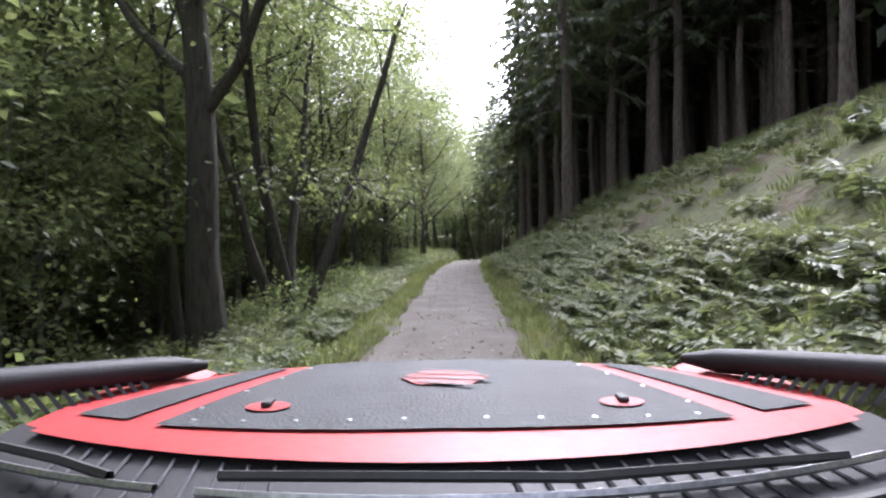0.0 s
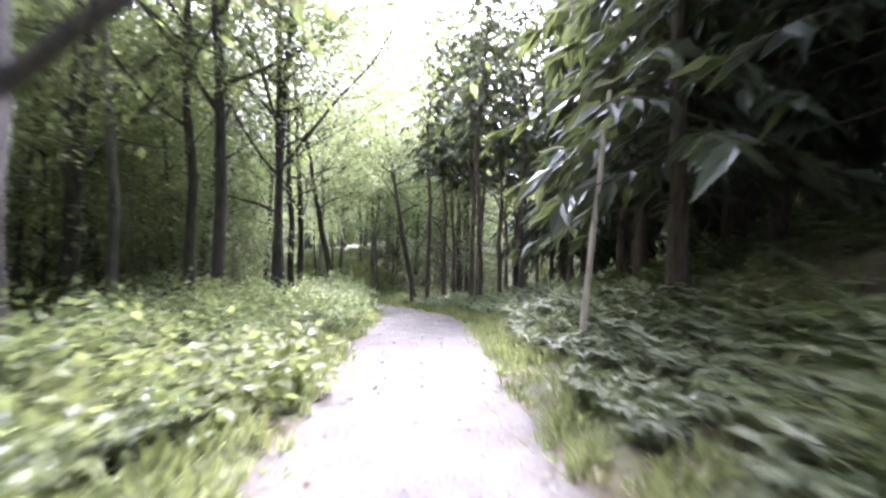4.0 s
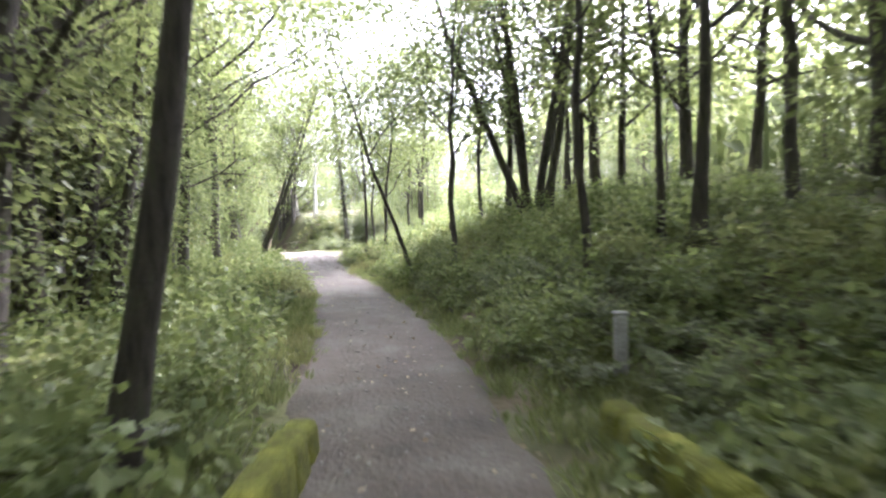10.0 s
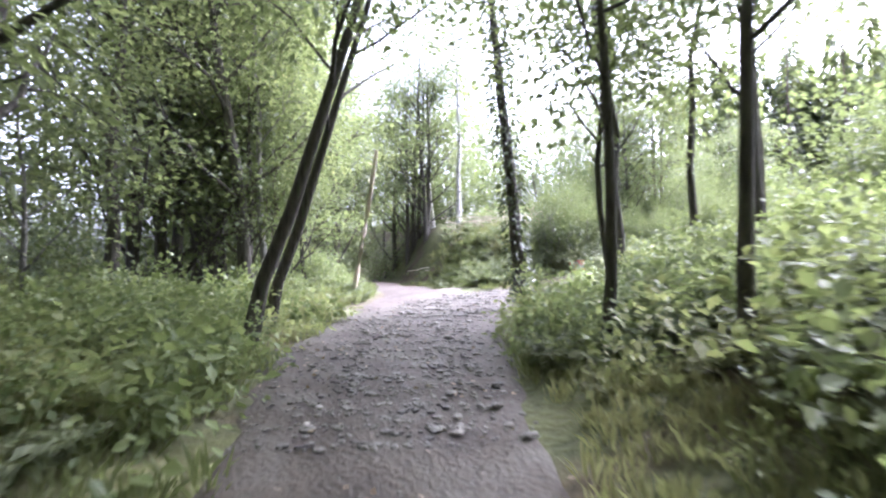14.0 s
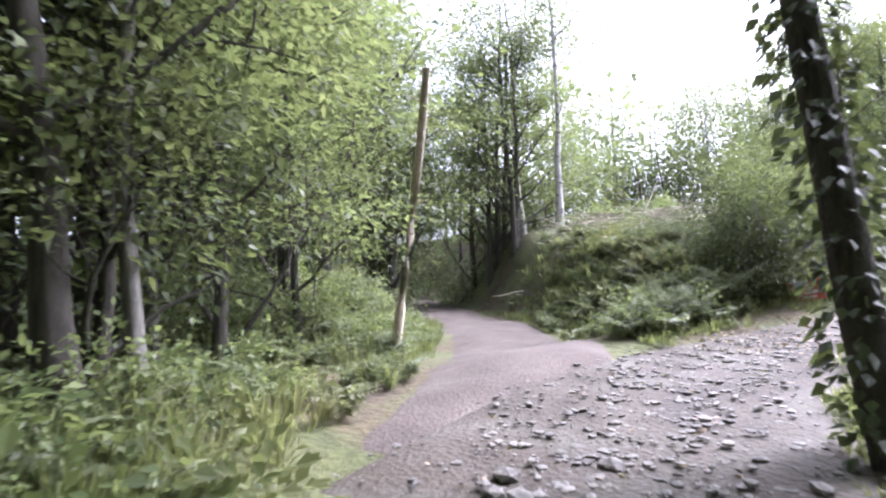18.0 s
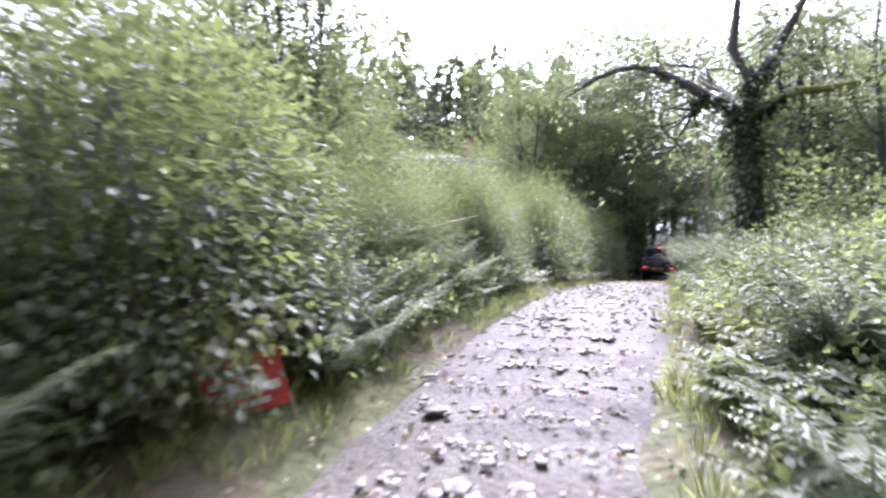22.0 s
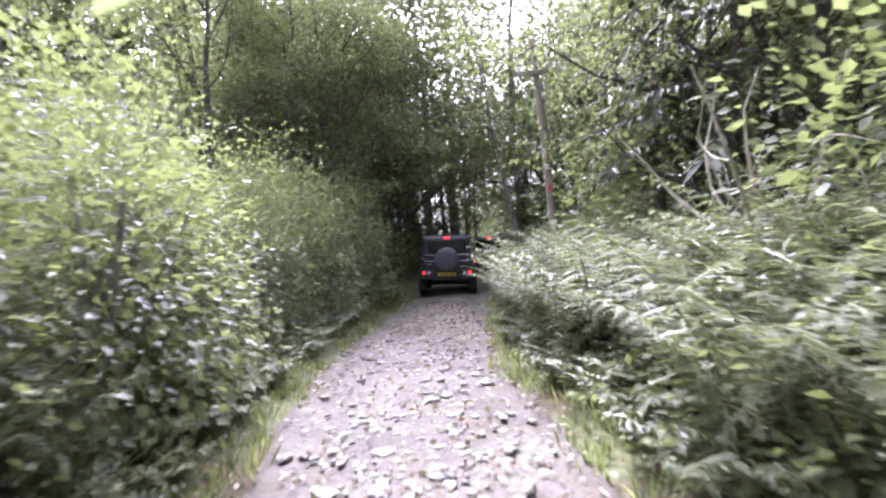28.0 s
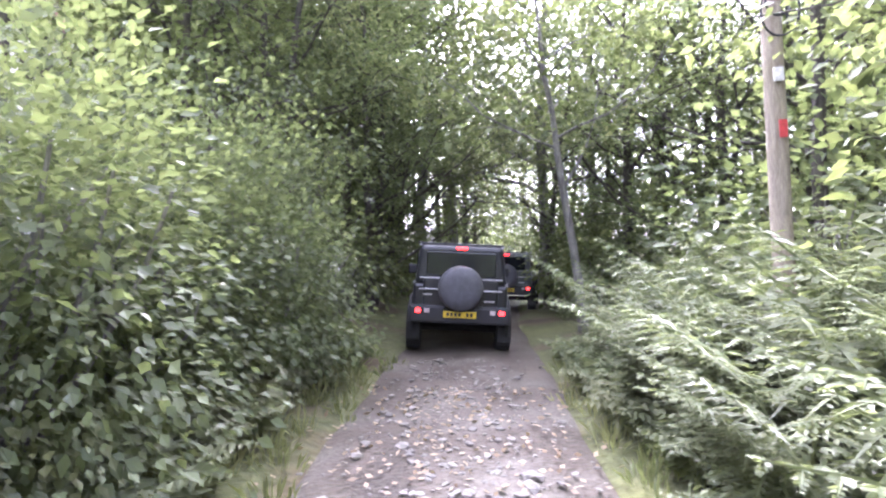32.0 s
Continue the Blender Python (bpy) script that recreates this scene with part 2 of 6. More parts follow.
def part(name, mesh, material, parent=None, label="", smooth=False):
    """Links a mesh as one object, under a thing or a part where one is given."""
    if isinstance(mesh, Mesh):
        data = mesh.data(name, smooth)
    elif isinstance(mesh, bmesh.types.BMesh):
        data = bpy.data.meshes.new(name)
        for f in mesh.faces:
            f.smooth = smooth
        mesh.to_mesh(data)
        mesh.free()
    else:
        data = mesh
    if not data.materials:
        data.materials.append(material)
    ob = new(name, data)
    if parent:
        ob.parent = parent
    if label:
        tagged(ob, label)
    return ob


def empty(name, label, category, group="", kind=""):
    return tagged(new(name), label, category, group, kind)


def stamped(mesh, spots):
    """One mesh of many copies of a template. spots: rows of x, y, z, turn, size, tilt."""
    v = np.concatenate(mesh.v)
    s = np.asarray(spots, float)
    c, n = np.cos(s[:, 3]), np.sin(s[:, 3])
    z0 = np.zeros(len(s))
    tl = np.cos(s[:, 5]), np.sin(s[:, 5])
    r = np.stack([np.stack([c, -n * tl[0], n * tl[1]], -1), np.stack([n, c * tl[0], -c * tl[1]], -1), np.stack([z0, tl[1], tl[0]], -1)], 1)
    w = np.einsum("kij,vj->kvi", r, v) * s[:, 4, None, None] + s[:, None, :3]
    out = Mesh()
    offs = np.arange(len(s))[:, None, None] * len(v)
    out.v, out.n = [w.reshape(-1, 3)], len(v) * len(s)
    out.f = [(f[None] + offs).reshape(-1, f.shape[1]) for f in mesh.f]
    return out
# ---- plan: the track's centre line, x, y, z, half width ----
ROAD = [
    (-0.02, -45.00, 0.07, 1.12),
    (-0.06, -30.00, 0.07, 1.12),
    (-0.11, -15.00, 0.07, 1.12),
    (-0.15, 0.15, 0.07, 1.12),
    (-0.20, 5.15, 0.06, 1.12),
    (-0.00, 10.14, 0.06, 1.12),
    (0.23, 15.14, 0.08, 1.12),
    (0.38, 20.13, 0.12, 1.12),
    (0.63, 25.13, 0.16, 1.12),
    (0.99, 30.11, 0.19, 1.12),
    (1.44, 35.09, 0.16, 1.12),
    (1.92, 40.07, 0.08, 1.12),
    (2.37, 45.05, -0.10, 1.12),
    (2.30, 50.05, -0.49, 1.12),
    (1.57, 54.97, -0.81, 1.12),
    (-0.07, 59.68, -1.05, 0.98),
    (-2.43, 64.09, -1.27, 1.02),
    (-4.91, 68.43, -1.34, 1.12),
    (-7.75, 72.54, -1.28, 1.12),
    (-10.87, 76.44, -1.14, 1.13),
    (-14.35, 80.04, -0.94, 1.13),
    (-17.61, 83.82, -0.77, 1.75),
    (-19.75, 88.28, -0.55, 1.55),
    (-19.38, 93.25, -0.28, 0.98),
    (-16.99, 97.61, 0.30, 1.0),
    (-14.30, 101.82, 0.48, 1.12),
    (-11.57, 106.00, 0.44, 1.12),
    (-9.08, 110.48, 0.33, 1.12),
    (-4.13, 116.90, 0.18, 1.12),
    (1.06, 123.04, 0.03, 1.12),
    (9.63, 131.70, -0.20, 1.12),
    (20.83, 140.97, -0.47, 1.12),
]


def spline(rows, step=0.5):
    p = np.array(rows, float)
    p = np.vstack([2 * p[0] - p[1], p, 2 * p[-1] - p[-2]])
    out = []
    for a, b, c, d in zip(p, p[1:], p[2:], p[3:]):
        n = max(2, int(np.linalg.norm(c[:2] - b[:2]) / step))
        u = (np.arange(n) / n)[:, None]
        out.append(0.5 * (2 * b + (c - a) * u + (2 * a - 5 * b + 4 * c - d) * u**2 + (3 * b - a - 3 * c + d) * u**3))
    return np.vstack(out + [p[-2:-1]])


LINE = spline(ROAD)
STEP = np.r_[0, np.cumsum(np.linalg.norm(np.diff(LINE[:, :2], axis=0), axis=1))]
STATION = STEP - 45.0  # metres along the track from the start of the drive
WAY = np.gradient(LINE[:, :2], axis=0)
WAY /= np.linalg.norm(WAY, axis=1, keepdims=True)

# Height of the ground beside the track: station, then to the left at 4 m and the slope beyond, then to the right.
SIDES = np.array([
    (-60, -0.5, -0.10, 1.9, 0.50),
    (0.0, -0.6, -0.12, 2.0, 0.52),
    (26.4, -0.3, -0.05, 1.9, 0.5),
    (38.9, 0.2, 0.0, 1.2, 0.35),
    (46.7, 0.1, 0.0, 0.7, 0.2),
    (54.8, -0.4, -0.02, 0.3, 0.06),
    (60.7, -1.0, -0.02, -0.6, 0.02),
    (62.9, -1.6, -0.02, -1.7, 0.02),
    (65.5, -0.6, 0.02, -0.2, 0.08),
    (69.2, -0.1, 0.03, 1.4, 0.2),
    (72.7, 0.1, 0.03, 2.0, 0.24),
    (80.8, 0.2, 0.03, 1.6, 0.22),
    (86.9, 0.3, 0.03, 1.0, 0.15),
    (92.3, 0.1, 0.0, 0.6, 0.1),
    (95.9, 0.15, 0.0, 0.6, 0.1),
    (98.5, 1.1, 0.06, 0.6, 0.1),
    (101.7, 1.5, 0.14, 0.5, 0.1),
    (113.1, 1.0, 0.2, 0.5, 0.1),
    (120.8, 0.8, 0.15, 0.5, 0.1),
    (400, 0.8, 0.15, 0.5, 0.1),
])


def near(xy):
    """For points: metres from the track's centre line, the side (+1 is right), the station and the weights of the line."""
    xy = np.atleast_2d(xy)
    sub = slice(0, None, 2)
    line, way, st = LINE[sub], WAY[sub], STATION[sub]
    d = xy[:, None] - line[None, :, :2]
    dist = np.sqrt((d**2).sum(-1))
    k = dist.argmin(1)
    i = np.arange(len(xy))
    side = np.sign(way[k, 1] * d[i, k, 0] - way[k, 0] * d[i, k, 1])
    return dist, k, dist[i, k], side, st[k]


def ground(xy):
    """Height of the ground at points."""
    xy = np.atleast_2d(np.asarray(xy, float))
    out = np.empty(len(xy))
    sub = slice(0, None, 2)
    line, way, st = LINE[sub], WAY[sub], STATION[sub]
    tab = [np.interp(st, SIDES[:, 0], SIDES[:, c]) for c in range(1, 5)]
    for lo in range(0, len(xy), 4000):
        q = xy[lo : lo + 4000]
        d = q[:, None] - line[None, :, :2]
        dist = np.sqrt((d**2).sum(-1))
        w = np.exp(-(dist - dist.min(1, keepdims=True)) / 1.2)
        w /= w.sum(1, keepdims=True)
        right = np.tanh((way[None, :, 1] * d[..., 0] - way[None, :, 0] * d[..., 1]) / 0.8) * 0.5 + 0.5
        off = np.maximum(dist.min(1, keepdims=True) - line[None, :, 3] - 0.05, 0)
        u = np.clip(off / 4, 0, 1)
        ease = u * u * (3 - 2 * u)
        far = 26 * (1 - np.exp(-np.maximum(off - 3, 0) / 26))
        h = line[None, :, 2] + (tab[0] * (1 - right) + tab[2] * right) * ease + (tab[1] * (1 - right) + tab[3] * right) * far
        out[lo : lo + 4000] = (h * w).sum(1)
    dmin = near_distance(xy)
    u = np.clip((3.8 - side_distance(xy)) / 2.4, 0, 1) * np.clip((dmin - 1.5) / 2, 0, 1)
    u = u * u * (3 - 2 * u)
    out = out * (1 - u) + (z_road(*SIDE_LINE[0]) - 0.05) * u
    ripple = np.array([noise.noise((x * 0.35, y * 0.35, 0)) * 0.18 + noise.noise((x * 1.3, y * 1.3, 4)) * 0.07 for x, y in xy])
    wide = np.interp(((xy[:, None] - LINE[None, ::4, :2]) ** 2).sum(-1).argmin(1), np.arange(len(LINE[::4])), LINE[::4, 3])
    out += ripple * np.clip((dmin - wide - 0.15) / 1.5, 0, 1)
    out -= 0.14 * np.clip((wide + 0.12 - dmin) / 0.3, 0, 1)
    return out


def near_distance(xy):
    out = np.empty(len(xy))
    for lo in range(0, len(xy), 4000):
        out[lo : lo + 4000] = np.sqrt(((xy[lo : lo + 4000, None] - LINE[None, ::2, :2]) ** 2).sum(-1)).min(1)
    return out


def z_at(x, y):
    return float(ground([(x, y)])[0])


SIDE_LINE = np.array([(-19.7, 86.3), (-21.3, 88.2), (-25.42, 92.70), (-36.36, 100.68), (-47.19, 108.74), (-58.27, 116.68)])


def side_distance(xy):
    xy, out = np.atleast_2d(xy), []
    for a, b in zip(SIDE_LINE, SIDE_LINE[1:]):
        u = np.clip(((xy - a) @ (b - a)) / ((b - a) @ (b - a)), 0, 1)
        out.append(np.linalg.norm(xy - a - u[:, None] * (b - a), axis=1))
    return np.min(out, 0)


def z_road(x, y):
    k = int(np.argmin(((LINE[:, :2] - (x, y)) ** 2).sum(1)))
    return float(LINE[k, 2])


def off_track(spots, least):
    """Moves places that lie on a track out to its edge."""
    out = []
    for x, y, *more in spots:
        k = int(np.argmin(((LINE[:, :2] - (x, y)) ** 2).sum(1)))
        d = np.array([x, y]) - LINE[k, :2]
        r = float(np.linalg.norm(d)) + 1e-6
        if r < least:
            x, y = LINE[k, :2] + d / r * least
        if side_distance(np.array([[x, y]]))[0] > 1.6:
            out.append((float(x), float(y), *more))
    return out


def beside(station, right):
    """The place so many metres to the right of the track at a station."""
    x, y, wx, wy = (float(np.interp(station, STATION, c)) for c in (LINE[:, 0], LINE[:, 1], WAY[:, 0], WAY[:, 1]))
    return x + wy * right, y - wx * right


# ---- ground: one sheet to the horizon ----
def axis_steps(lo, hi, fine):
    core = np.arange(lo, hi + fine, fine)
    grow = np.cumsum(fine * 1.22 ** np.arange(1, 42))
    grow = grow[grow < 2500]
    return np.r_[lo - grow[::-1], core, core[-1] + grow]


lo_xy, hi_xy = LINE[:, :2].min(0) - 14, LINE[:, :2].max(0) + 14
gx, gy = axis_steps(lo_xy[0], hi_xy[0], 0.6), axis_steps(lo_xy[1], hi_xy[1], 0.6)
XX, YY = np.meshgrid(gx, gy)
flat = np.stack([XX.ravel(), YY.ravel()], -1)
gm = Mesh()
nx, ny = len(gx), len(gy)
j, i = np.meshgrid(np.arange(ny - 1), np.arange(nx - 1), indexing="ij")
quads = np.stack([j * nx + i, j * nx + i + 1, (j + 1) * nx + i + 1, (j + 1) * nx + i], -1).reshape(-1, 4)
gm.add(np.c_[flat, ground(flat)], quads)
tagged(part("ground", gm, M_SOIL, smooth=True), "mossy brown woodland floor with leaf litter and green patches", "ground", kind="structure")

# ---- the stony track ----
rm = Mesh()
cols = np.linspace(-1, 1, 13)
road_v = []
for k, (x, y, z, w) in enumerate(LINE):
    wob = 1 + 0.1 * noise.noise((x * 0.4, y * 0.4, 9))
    for c in cols:
        r = c * (w + 0.06) * wob
        px_, py_ = x + WAY[k, 1] * r, y - WAY[k, 0] * r
        rut = -0.035 * math.exp(-((abs(r) - 0.72) / 0.22) ** 2)
        edge = -0.1 * max(0, abs(c) - 0.8) / 0.2
        road_v.append((px_, py_, z + 0.01 + rut + edge + 0.025 * noise.noise((px_ * 1.7, py_ * 1.7, 2))))
K = len(LINE)
j, i = np.meshgrid(np.arange(K - 1), np.arange(12), indexing="ij")
rm.add(road_v, np.stack([j * 13 + i, j * 13 + i + 1, (j + 1) * 13 + i + 1, (j + 1) * 13 + i], -1).reshape(-1, 4))
track = tagged(part("track", rm, M_ROAD, smooth=True), "narrow unsurfaced forest track of grey gravel with wheel ruts", "track", kind="structure")


sm = Mesh()
line2 = spline(np.c_[SIDE_LINE, np.zeros((len(SIDE_LINE), 2))], 0.6)[:, :2]
way2 = np.gradient(line2, axis=0)
way2 /= np.linalg.norm(way2, axis=1, keepdims=True)
grid2 = np.concatenate([[p + np.array([w[1], -w[0]]) * r * (1 + 0.15 * noise.noise((p[0] * 0.5, p[1] * 0.5, 3))) for r in np.linspace(-1.4, 1.4, 7)] for p, w in zip(line2, way2)])
j, i = np.meshgrid(np.arange(len(line2) - 1), np.arange(6), indexing="ij")
sm.add(np.c_[grid2, ground(grid2) + np.tile([-0.05, 0.04, 0.05, 0.06, 0.05, 0.04, -0.05], len(line2))], np.stack([j * 7 + i, j * 7 + i + 1, (j + 1) * 7 + i + 1, (j + 1) * 7 + i], -1).reshape(-1, 4))
tagged(part("side_track", sm, M_EARTH, smooth=True), "brown earth track leading on into the dark wood", "track", kind="structure")


# ---- plants ----
def unit(v):
    return v / (np.linalg.norm(v) + 1e-9)


def bent(start, way, length, n, up=0.0, jitter=0.12):
    """A crooked polyline that tends upwards."""
    pts, d = [np.array(start, float)], unit(np.array(way, float))
    for _ in range(n):
        d = unit(d + rng.normal(0, jitter, 3) + np.array([0, 0, up]))
        pts.append(pts[-1] + d * length / n)
    return np.array(pts)


def sprays(mesh, tips, ways, count, reach, size, flat=0.35, droop=0.25):
    """Sprays of leaves round branch tips, flatter than they are wide."""
    tips, ways = np.asarray(tips), np.asarray(ways)
    k = np.repeat(np.arange(len(tips)), count)
    off = rng.normal(0, 1, (len(k), 3)) * reach * np.array([1, 1, flat])
    at = tips[k] + off
    way = off * 0.6 + ways[k] * 0.5 + rng.normal(0, 0.5, (len(k), 3)) * np.array([1, 1, 0.5])
    s = size * rng.uniform(0.6, 1.35, len(k))
    mesh.leaves(at, way, s, s * 0.62, droop)


def broadleaf(name, label, height, trunk_r, bark, foliage, first=0.35, spread=2.6, limbs=9, lean=(0, 0), fork=False, leaf_size=0.17, per=26, twigs=5, reach=0.5, sub=True):
    """A broadleaved tree: trunk, branches and a crown of sprays."""
    tree = empty(name, label, "tree")
    tm, bm_, cm = Mesh(), Mesh(), Mesh()
    tall = height * 0.86
    n = 9
    pts = [np.array([0, 0, -0.3])]
    drift = np.zeros(2)
    for q in range(1, n + 1):
        drift = drift + rng.normal(0, 0.05, 2) * height / 9
        f = q / n
        pts.append(np.array([lean[0] * f + drift[0], lean[1] * f + drift[1], tall * f]))
    pts = np.array(pts)
    rad = trunk_r * np.r_[1.45, np.linspace(1.0, 0.22, n)]
    tm.tube(pts, rad, 9)
    tips, ways = [], []
    for q in range(limbs):
        f = first + (1 - first) * (q + rng.uniform(0, 0.8)) / limbs
        f = min(f, 0.97)
        p0 = np.array([np.interp(f * n, np.arange(n + 1), pts[:, c]) for c in range(3)])
        th = q * 2.4 + rng.uniform(-0.5, 0.5)
        out = spread * (1.15 - 0.55 * f) * rng.uniform(0.75, 1.2)
        way = np.array([math.cos(th), math.sin(th), rng.uniform(0.35, 0.9)])
        limb = bent(p0, way, out, 5, 0.06, 0.16)
        r0 = trunk_r * (0.5 - 0.32 * f)
        bm_.tube(limb, np.linspace(r0, r0 * 0.25, 6), 6)
        for k in range(twigs):
            g = rng.uniform(0.3, 1.0)
            b0 = np.array([np.interp(g * 5, np.arange(6), limb[:, c]) for c in range(3)])
            tw = bent(b0, way + rng.normal(0, 0.7, 3), out * rng.uniform(0.25, 0.5), 3, -0.02, 0.2)
            if sub:
                bm_.tube(tw, np.linspace(r0 * 0.3, r0 * 0.08, 4), 4)
            tips += [tw[-1], tw[2]]
            ways += [unit(tw[-1] - tw[0])] * 2
    sprays(cm, tips, ways, per, reach, leaf_size)
    part("trunk", tm, bark, tree, smooth=True)
    part("branchwork", bm_, bark, tree, smooth=True)
    part("crown", cm, foliage, tree)
    return tree


def conifer(name, label, height, r, clear=0.45, spread=1.7, bark=None, count=64, dead=26):
    """A plantation conifer: straight bole, dead lower twigs, dark drooping crown."""
    tree = empty(name, label, "conifer tree")
    tm, dm, cm = Mesh(), Mesh(), Mesh()
    pts = np.array([(rng.normal(0, 0.02) * q, rng.normal(0, 0.02) * q, height * q / 10 - (0.3 if q == 0 else 0)) for q in range(11)])
    tm.tube(pts, r * np.r_[1.5, np.linspace(1.05, 0.12, 10)], 9)
    for q in range(dead):
        z = height * rng.uniform(0.08, clear + 0.1)
        th = rng.uniform(0, 6.283)
        p0 = np.array([0, 0, z])
        dm.tube(bent(p0, (math.cos(th), math.sin(th), -0.15), rng.uniform(0.5, 1.6), 3, -0.03, 0.12), np.linspace(0.02, 0.005, 4), 4)
    at, way, size = [], [], []
    for q in range(count):
        f = clear + (1 - clear) * q / count
        out = spread * (1.1 - f) / (1.1 - clear) * rng.uniform(0.7, 1.15) + 0.15
        th = q * 2.399
        d = np.array([math.cos(th), math.sin(th), -0.25])
        br = bent((0, 0, f * height), d, out, 4, -0.05, 0.06)
        dm.tube(br, np.linspace(0.025, 0.006, 5), 4)
        m = int(10 + out * 9)
        g = rng.uniform(0.12, 1.0, m)
        base = np.stack([np.interp(g * 4, np.arange(5), br[:, c]) for c in range(3)], -1)
        side = np.cross(d, (0, 0, 1))
        at.append(base)
        way.append(d * 0.7 + side * rng.choice([-1, 1], m)[:, None] * rng.uniform(0.3, 1, m)[:, None] + rng.normal(0, 0.2, (m, 3)) + np.array([0, 0, -0.35]))
        size.append(rng.uniform(0.3, 0.6, m) * (0.6 + 0.5 * (1 - f)))
    s = np.concatenate(size)
    cm.leaves(np.concatenate(at), np.concatenate(way), s, s * 0.34, 0.2)
    part("trunk", tm, bark or M_BARK_PINE, tree, smooth=True)
    part("branchwork", dm, M_BARK_PINE, tree, smooth=True)
    part("crown", cm, M_NEEDLE, tree)
    return tree


def frond(m, th, ln, droop, pairs, seg, fine=0):
    """One bracken frond: an arching stalk with paired pinnae that narrow to the tip; fine gives the pinnae leaflets."""
    u = np.linspace(0, 1, seg)
    out = np.array([math.cos(th), math.sin(th), 0])
    stem = out * (ln * (0.08 * u + 0.5 * u**1.8))[:, None] + np.array([0, 0, 1.0]) * (ln * (1.0 * u - droop * 0.6 * u**2.3))[:, None]
    m.tube(stem, np.linspace(0.008, 0.002, seg) * ln, 3)
    t = np.linspace(0.25, 0.985, pairs)
    base = np.stack([np.interp(t, u, stem[:, c]) for c in range(3)], -1)
    side = np.cross(out, (0, 0, 1))
    for s in (-1, 1):
        pl = ln * 0.29 * (1.04 - t) ** 0.85 + 0.012
        way = side * s + out * 0.4 + np.array([0, 0, -0.1]) + rng.normal(0, 0.07, (pairs, 3))
        way /= np.linalg.norm(way, axis=1, keepdims=True)
        if not fine:
            m.leaves(base, way, pl * 1.1, pl * 0.36 + 0.012, 0.15)
            continue
        m.leaves(base, way, pl, pl * 0.05 + 0.004, 0.12)
        for v in np.linspace(0.08, 0.9, fine):
            cross = np.cross(way, np.cross(out, side))
            at = base + way * (pl * v)[:, None] - np.array([0, 0, 0.12]) * (pl * v * v)[:, None]
            for k in (-1, 1):
                sl = pl * 0.26 * (1.08 - v) + 0.004
                m.leaves(at, cross * k + way * 0.55 + rng.normal(0, 0.08, (pairs, 3)), sl, sl * 0.36 + 0.002, 0.1)


def fern_mesh(fronds=7, size=1.0, droop=0.8, pairs=15, seg=9):
    """A whole small fern in one mesh."""
    m = Mesh()
    for q in range(fronds):
        frond(m, q * 6.283 / fronds + rng.uniform(-0.35, 0.35), size * rng.uniform(0.75, 1.15), droop, pairs, seg)
    return m


def bush_mesh(w, h, count, size, stems=6, fill=0.55):
    """A bush: stems, and leaves gathered in clumps over an uneven dome."""
    m, st = Mesh(), Mesh()
    for q in range(stems):
        th = rng.uniform(0, 6.283)
        st.tube(bent((0, 0, -0.1), (math.cos(th) * 0.45, math.sin(th) * 0.45, 1), h * 0.62, 4, 0.0, 0.15), np.linspace(0.022, 0.006, 5) * max(0.4, h / 2), 4)
    clumps = max(8, count // 16)
    th, ph = rng.uniform(0, 6.283, clumps), np.arccos(rng.uniform(-0.1, 1, clumps))
    rad = rng.uniform(fill, 1.08, clumps)
    c = np.stack([w / 2 * np.sin(ph) * np.cos(th) * rad, w / 2 * np.sin(ph) * np.sin(th) * rad, h * (0.1 + 0.88 * np.abs(np.cos(ph))) * rad], -1)
    k = rng.integers(0, clumps, count)
    off = rng.normal(0, 1, (count, 3)) * np.array([0.16, 0.16, 0.12]) * max(0.7, min(w, h) / 1.6)
    at = c[k] + off
    way = off + (c[k] - [0, 0, h * 0.4]) * 0.25 + rng.normal(0, 0.12, (count, 3))
    s = size * rng.uniform(0.6, 1.4, count)
    m.leaves(at, way, s, s * 0.66, 0.2)
    return m, st


def grass_mesh(blades=26, h=0.45, r=0.16):
    m = Mesh()
    th = rng.uniform(0, 6.283, blades)
    at = np.stack([np.cos(th), np.sin(th), 0 * th], -1) * rng.uniform(0, r, blades)[:, None]
    way = at * 2.2 + np.array([0, 0, 0.6]) + rng.normal(0, 0.12, (blades, 3))
    m.leaves(at, way, h * rng.uniform(0.6, 1.3, blades), 0.022, 0.22)
    return m


def plant(ob, x, y, turn=0.0, size=1.0, sink=0.0, tilt=0.0):
    """Another of a plant, standing on the ground."""
    m = pose(x, y, z_at(x, y) - sink, math.degrees(tilt), 0, math.degrees(turn)) @ Matrix.Scale(size, 4)
    c = copy_thing(ob, m)
    return c


# ---- the woods, stretch by stretch ----
def stand(templates, spots, group, sink=0.03, least=1.95):
    """Sets out plants of some kinds: the templates take the first places, copies the rest. spots: x, y, turn, size."""
    n = len(templates)
    spots = off_track(spots, least)
    for q, (x, y, turn, size) in enumerate(spots):
        t = templates[q % n]
        m = pose(x, y, z_at(x, y) - sink, 0, 0, math.degrees(turn)) @ Matrix.Scale(size, 4)
        if q < n:
            t.matrix_basis = m
            tagged(t, group=group)
        else:
            copy_thing(t, m)


def at_place(ob, xy, turn=0.0, size=1.0, sink=0.03):
    ob.matrix_basis = pose(xy[0], xy[1], z_at(*xy) - sink, 0, 0, turn) @ Matrix.Scale(size, 4)
    return ob


